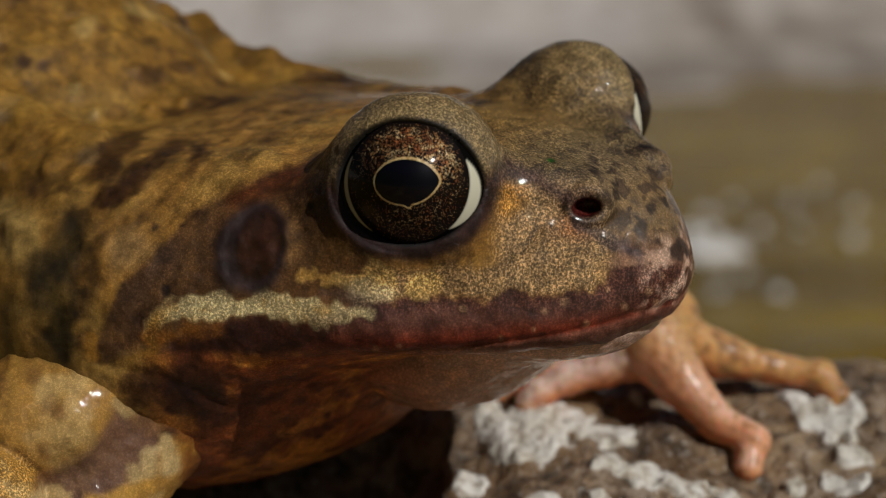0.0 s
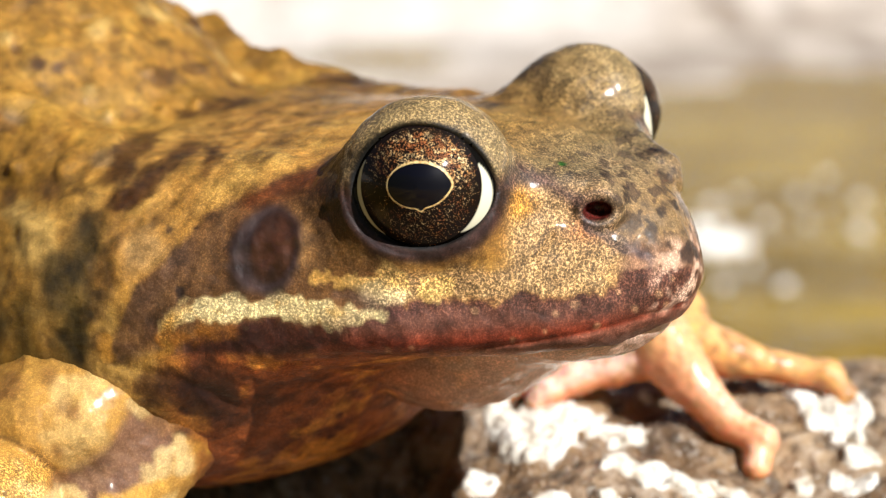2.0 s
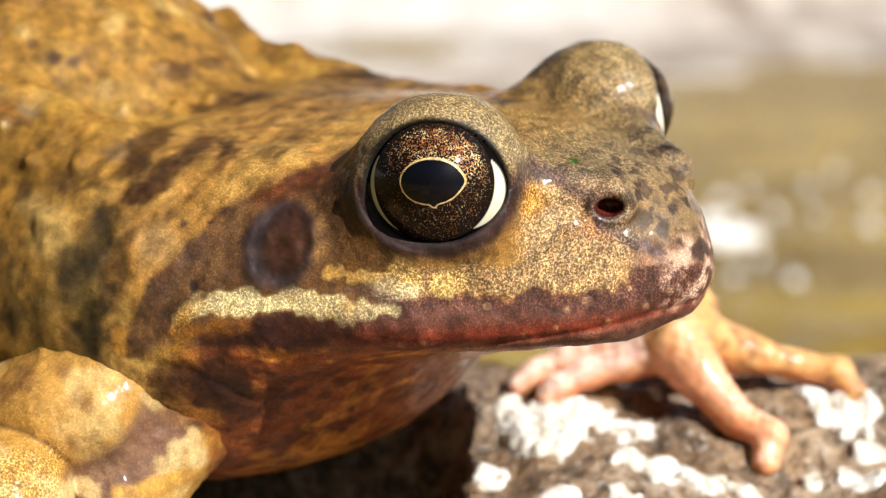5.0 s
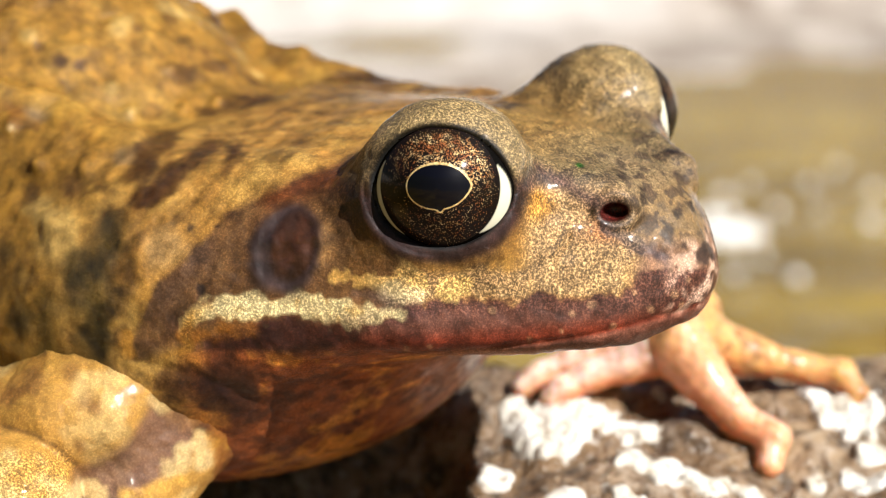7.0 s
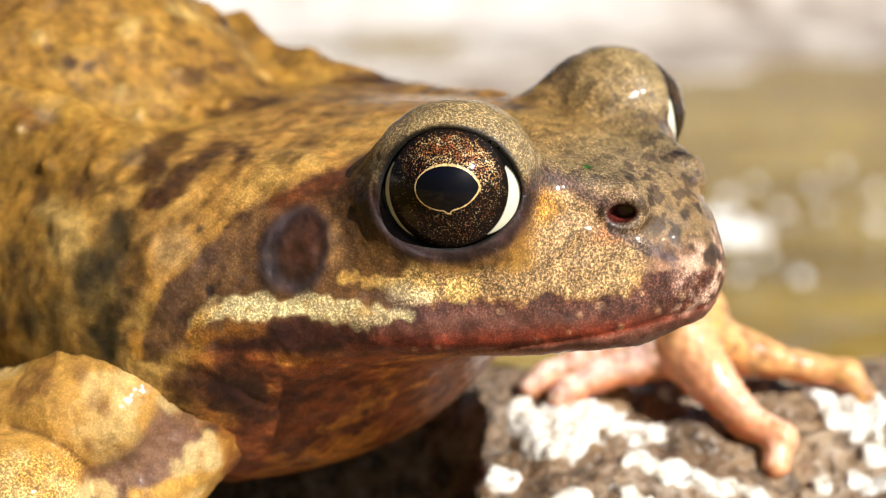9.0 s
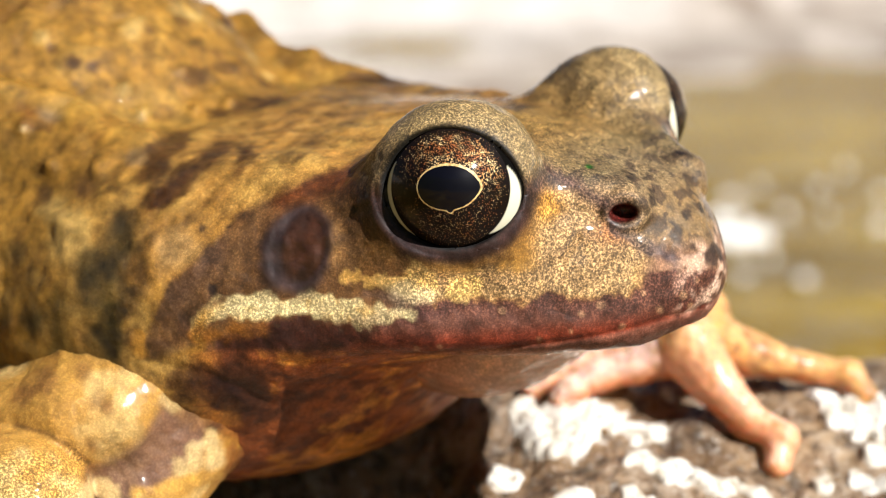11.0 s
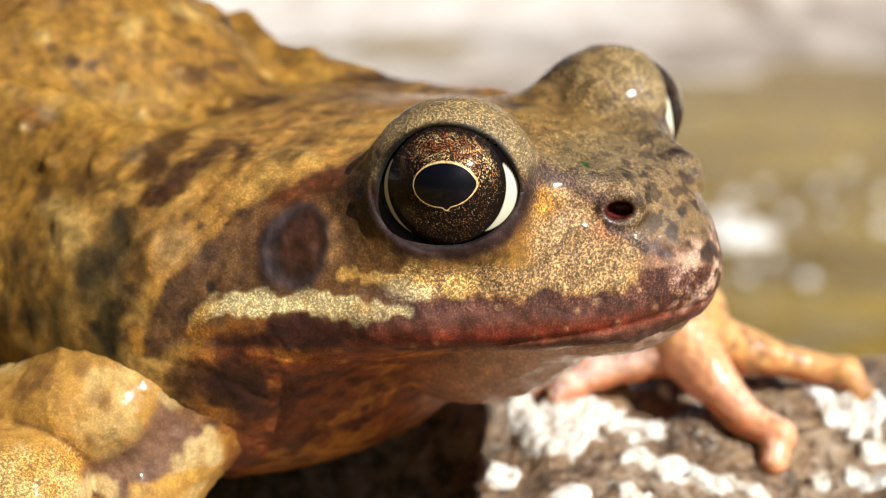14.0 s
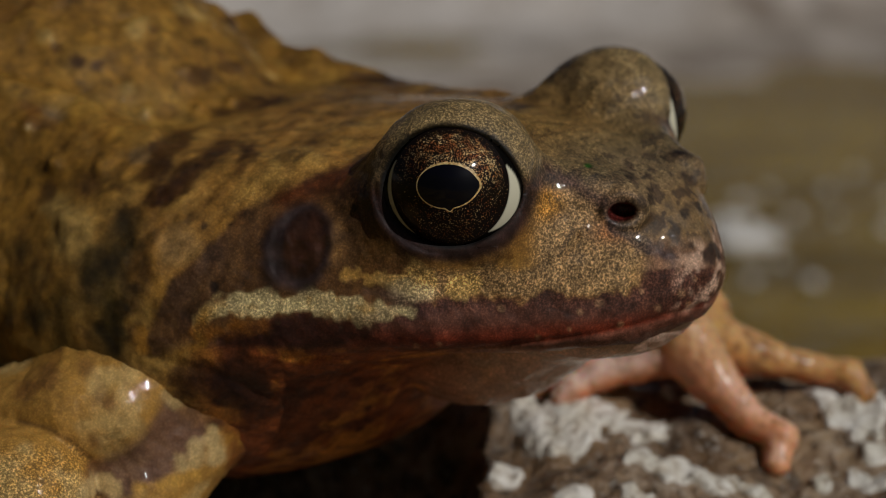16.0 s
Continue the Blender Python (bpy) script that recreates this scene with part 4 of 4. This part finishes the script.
stone = ROCK.mix(ROCK.math("MULTIPLY", ROCK.attr("knob", "Fac"), ROCK.ramp(r2, (0.45, grey(0.1)), (0.6, grey(0.9)))), stone, (0.50, 0.40, 0.30))
stone = ROCK.mix(ROCK.ramp(r3, (0.60, grey(0)), (0.68, grey(0.8))), stone, (0.62, 0.58, 0.52))
ROCK.link(stone, "Base Color")
ROCK.link(ROCK.ramp(ROCK.noise(1200, 2), (0.4, grey(0.15)), (0.6, grey(0.6))), "Roughness")
ROCK.bump(ROCK.math("ADD", r2, ROCK.math("MULTIPLY", r3, 0.6)), 0.0008, 0.9)

LICHEN = Mat("lichen", rough=0.85, spec=0.2)
l1, l2 = LICHEN.noise(1400, 4, 0.6), LICHEN.noise(420, 3)
LICHEN.link(LICHEN.mix(LICHEN.ramp(l1, (0.36, grey(0.9)), (0.50, grey(0))), LICHEN.ramp(l2, (0.35, (0.66, 0.62, 0.52)), (0.6, (0.84, 0.82, 0.76))), (0.34, 0.27, 0.19)), "Base Color")
LICHEN.bump(l1, 0.0005, 0.8)


def sheet(x0, x1, y0, y1, h, height, xs=None, ys=None):
    xs = np.arange(x0, x1 + h, h) if xs is None else xs
    ys = np.arange(y0, y1 + h, h) if ys is None else ys
    X, Y = np.meshgrid(xs, ys)
    x, y = X.ravel(), Y.ravel()
    i = np.arange(len(x)).reshape(len(ys), len(xs))
    f = np.stack([i[:-1, :-1], i[:-1, 1:], i[1:, 1:], i[1:, :-1]], -1).reshape(-1, 4)
    return np.stack([x, y, height(x, y)], 1), f


def rock_top(x, y):
    return rock_height(x, y) + rock_detail(x, y)


rv, rf = sheet(0, 0, 0, 0, 1, rock_top, np.concatenate([np.arange(-110, -20, 1.5), np.arange(-20, 46, 0.2), np.arange(46, 110, 1.5)]),
               np.concatenate([np.arange(-110, -16, 1.5), np.arange(-16, 42, 0.2), np.arange(42, 105, 1.5)]))
tagged(new("rock", to_mesh("rock", rv, rf, ROCK, knob=rock_knobs(rv[:, 0], rv[:, 1]))),
       label="weathered beige-brown rock with crusty wet surface at the water", category="rock")

for k, (cx, cy, rx, ry) in enumerate(PATCHES):
    def crust(x, y):
        mk = lichen_mask(x, y)
        p = np.stack([x, y, 0 * x], 1)
        return rock_top(x, y) - 0.5 + 0.85 * step(0.0, 0.35, mk) + 0.25 * fbm(p, 1.0, 3, 43) * step(0, 0.3, mk)
    v, f = sheet(cx - rx * 1.9, cx + rx * 1.9, cy - ry * 1.9, cy + ry * 1.9, 0.16, crust)
    one = 1 - np.hypot((v[:, 0] - cx) / rx, (v[:, 1] - cy) / ry)
    near = np.stack([1 - np.hypot((v[:, 0] - a) / c, (v[:, 1] - b) / d) for a, b, c, d in PATCHES], 1)[f].mean(1).argmax(1)
    keep = (lichen_mask(v[:, 0], v[:, 1]) > -0.06)[f].all(1) & (near == k) & (one[f].mean(1) > -0.9)
    v, f, _ = subset(v, f, keep)
    tagged(new("lichen", to_mesh("lichen", v, f, LICHEN)), label="crusty white lichen patch growing on the rock", category="lichen", group="lichen on the rock")

WATER_Z = -60.0
WATER = Mat("water", rough=0.2, spec=0.05)
w1 = WATER.noise(9, 4, 0.6, "Object", 0.6)
WATER.link(WATER.ramp(w1, (0.36, (0.10, 0.062, 0.003)), (0.5, (0.205, 0.125, 0.006)), (0.64, (0.36, 0.25, 0.05))), "Base Color")
WATER.bump(WATER.noise(45, 3, 0.5), 0.02, 0.5)
tagged(new("water", to_mesh("water", *sheet(-3200, 3200, -1200, 1150, 100, lambda x, y: WATER_Z + 0 * x), WATER)), kind="structure", label="shallow olive-brown pond water", category="water")

BANK = Mat("bank", rough=0.9, spec=0.2)
b1, b2 = BANK.noise(24, 4, 0.6), BANK.noise(60, 4, 0.6)
wetness = BANK.math("ADD", BANK.attr("dry", "Fac"), BANK.math("MULTIPLY", BANK.math("SUBTRACT", b1, 0.5), 3.2), True)
long = BANK.node("ShaderNodeVectorMath", Vector=BANK.node("ShaderNodeTexCoord").outputs["Object"])
long.operation = "MULTIPLY"
long.inputs[1].default_value = (1.0, 0.22, 1.0)
b3 = BANK.node("ShaderNodeTexNoise", Vector=long.outputs[0], Scale=28, Detail=3).outputs[0]
damp = BANK.mix(BANK.ramp(b3, (0.38, grey(0)), (0.62, grey(1))), (0.28, 0.22, 0.17), (0.68, 0.60, 0.52))
damp = BANK.mix(BANK.ramp(b2, (0.3, grey(0.4)), (0.6, grey(0))), damp, (0.13, 0.10, 0.07))
bare = BANK.mix(wetness, damp, BANK.ramp(b2, (0.3, (0.50, 0.44, 0.38)), (0.6, (0.72, 0.67, 0.62))))
# cover of the unseen slope, added to block low sky and darken reflections
hidden_turf = BANK.ramp(BANK.noise(25, 4), (0.35, (0.02, 0.035, 0.01)), (0.65, (0.06, 0.085, 0.02)))
BANK.link(BANK.mix(BANK.attr("hidden_grass", "Fac"), bare, hidden_turf), "Base Color")
BANK.bump(b2, 0.01, 0.8)


def ground_height(x, y):
    """A pond's basin, a stone bank beyond it and an added, unseen grassy slope on the near shore."""
    p = np.stack([x, y, 0 * x], 1)
    wob = 60 * fbm(p, 400, 2, 51)
    beyond = y - 760 - wob
    out = np.maximum(np.maximum(beyond, -900 - y - wob), np.abs(x) - 2600 - wob)
    far, near = np.clip(y - 1250, 0, 6000), np.clip(-950 - y, 0, 9000)
    side = np.clip(np.abs(x) - 2700, 0, 6000) * step(1500, -500, y)
    rise = 0.36 * far - 0.00003 * np.minimum(far, 5000) ** 2 + 0.5 * near + 0.3 * side
    return WATER_Z - 60 + 62 * step(-250, 0, out) + rise + 8 * fbm(p, 120, 3, 52) * step(20000, 3000, np.hypot(x, y))


def spread(near, step_near, far):
    """Even steps near the middle, growing outwards."""
    out = [near]
    while out[-1] < far:
        out.append(out[-1] + max(step_near, 0.16 * (out[-1] - near) + step_near))
    return np.array(out)


gx = np.concatenate([-spread(900, 30, 90000)[::-1], np.arange(-870, 900, 30), spread(900, 30, 90000)])
gy = np.concatenate([-spread(600, 100, 90000)[::-1], np.arange(-500, 600, 100), np.arange(600, 2600, 30), spread(2600, 60, 90000)])
gv, gf = sheet(0, 0, 0, 0, 1, ground_height, gx, gy)
grassy = np.maximum(step(-700, -1000, gv[:, 1]), step(2700, 3300, np.abs(gv[:, 0])) * step(1800, 200, gv[:, 1]))
tagged(new("ground", to_mesh("ground", gv, gf, BANK, dry=step(1020, 1330, gv[:, 1] + 2.4 * np.clip(90 - gv[:, 0], -80, 180)), hidden_grass=grassy)), kind="structure",
       label="pond bed, damp gravel shore, pale stone bank and added unseen dark grassy slope", category="ground")

# white lumps added on the water in place of sun glints off ripples
PALE = Mat("glint_white", rough=0.35, spec=0.6)
PALE.link(PALE.ramp(PALE.noise(300, 3), (0.35, (0.68, 0.66, 0.62)), (0.6, (0.85, 0.84, 0.82))), "Base Color")


def pebble(x, y, rx, ry, rz, k):
    r = random.Random(k)
    bm = bmesh.new()
    bmesh.ops.create_icosphere(bm, subdivisions=3, radius=1)
    for vert in bm.verts:
        n = noise.noise(vert.co * 1.3 + Vector((k * 3.1, 0, 0)))
        vert.co *= 1 + 0.22 * n
        vert.co = Vector((vert.co.x * rx, vert.co.y * ry, vert.co.z * rz)) * MM
    me = bpy.data.meshes.new("pebble")
    bm.to_mesh(me)
    bm.free()
    for poly in me.polygons:
        poly.use_smooth = True
    me.materials.append(PALE.m)
    ob = new("pebble", me)
    ob.matrix_world = pose(x * MM, y * MM, (WATER_Z + rz * 0.3) * MM, 0, 0, r.uniform(0, 180))
    tagged(ob, label="small white lump standing in for a sun glint on the water", category="pebble", group="pebbles in the water")


GLINT_SPOTS = [
    (71, 432, 5.0),
    (75, 434, 4.5),
    (80, 437, 4.5),
    (73, 464, 4.0),
    (81, 474, 3.0),
    (96, 484, 2.8),
    (118, 461, 3.0),
    (107, 479, 2.0),
    (84, 381, 2.6),
    (80, 407, 2.4),
    (70, 384, 2.4),
    (130, 574, 2.5),
    (96, 535, 2.5),
    (131, 523, 2.6),
    (114, 535, 2.2),
    (84, 512, 3.0),
]
for k, (x, y, s) in enumerate(GLINT_SPOTS):
    pebble(x, y, *((1.15 * s, s, 0.8 * s) if k < 4 else (0.85 * s, 0.7 * s, 0.6 * s)), k)



# ---- what moves ----
def motions():
    # seconds, how far the throat is filled
    breath = [
        (0, 1), (0.1, 1), (0.2, 0.9), (0.3, 0.35), (0.4, 0), (0.5, 0.15), (0.6, 0.7), (0.7, 0.9), (0.8, 1), (0.9, 0.5), (1, 0), (1.1, 0.1),
        (1.2, 0.7), (1.3, 0.9), (1.5, 1), (1.6, 0), (1.7, 0.05), (1.8, 0.6), (1.9, 0.9), (2, 1), (2.1, 0.95), (2.2, 0.7), (2.3, 0.1), (2.4,
        0), (2.5, 0.7), (2.6, 0.9), (2.8, 1), (2.9, 0.3), (3, 0.05), (3.1, 0.4), (3.2, 0.85), (3.4, 1), (3.5, 0.4), (3.6, 0), (3.7, 0.1),
        (3.8, 0.65), (3.9, 0.9), (4.1, 1), (4.2, 0.35), (4.3, 0), (4.4, 0.3), (4.5, 0.8), (4.7, 1), (4.85, 0.4), (4.95, 0), (5.1, 0.6),
        (5.3, 1), (5.45, 0.5), (5.55, 0), (5.7, 0.6), (5.95, 1), (6.1, 0.8), (6.2, 0.1), (6.3, 0), (6.4, 0.4), (6.5, 0.8), (6.6, 0.95),
        (6.8, 1), (6.9, 0.15), (7, 0), (7.1, 0.3), (7.2, 0.8), (7.4, 1), (7.5, 0.4), (7.6, 0), (7.7, 0.1), (7.8, 0.6), (7.9, 0.85), (8.1,
        1), (8.2, 0.6), (8.3, 0), (8.4, 0.05), (8.5, 0.7), (8.6, 0.9), (8.8, 1), (8.9, 0.4), (9, 0), (9.1, 0.2), (9.2, 0.7), (9.4, 1),
        (9.55, 0.5), (9.65, 0), (9.8, 0.6), (10, 1), (10.15, 0.5), (10.25, 0), (10.4, 0.7), (10.6, 1), (10.75, 0.5), (10.85, 0), (11, 0.8),
        (11.1, 1), (11.2, 0.3), (11.25, 0.1), (11.3, 0.3), (11.4, 0.8), (11.6, 1), (11.7, 0.65), (11.8, 0), (11.9, 0.1), (12, 0.7), (12.1,
        0.9), (12.3, 1), (12.4, 0.1), (12.5, 0), (12.6, 0.65), (12.7, 0.9), (12.9, 1), (13, 0.35), (13.1, 0), (13.2, 0.3), (13.3, 0.75),
        (13.5, 1), (13.6, 0.15), (13.7, 0), (13.8, 0.45), (13.9, 0.85), (14.1, 1), (14.2, 0.55), (14.3, 0), (14.4, 0.1), (14.5, 0.6), (14.6,
        0.9), (14.8, 1), (14.9, 0.2), (15, 0), (15.1, 0.5), (15.2, 0.85), (15.4, 1), (15.5, 0.8), (15.6, 0.1), (15.7, 0.1), (15.8, 0.7),
        (16, 1)]
    walk(throat, [(t, pose(-1.0 * (1 - f) * MM, 0, 2.9 * (1 - f) * MM)) for t, f in breath])

    # moments at which the nostril shuts
    shut = [0.3, 0.9, 1.58, 2.25, 2.9, 3.5, 4.15, 4.85, 5.45, 6.15, 6.85, 7.5, 8.2, 8.9, 9.55, 10.15, 10.75, 11.2, 11.7, 12.35, 13.0, 13.55, 14.2, 14.85, 15.5]
    rows = [(0.0, 0.0)]
    for t in shut:
        rows += [(t - 0.12, 0.0), (t - 0.04, 1.0), (t + 0.05, 1.0), (t + 0.13, 0.0)]
    rows += [(16.0, 0.0)]
    walk(valve, [(t, pose(-0.48 * (1 - k) * MM, 0.82 * (1 - k) * MM, 0)) for t, k in rows])


motions()
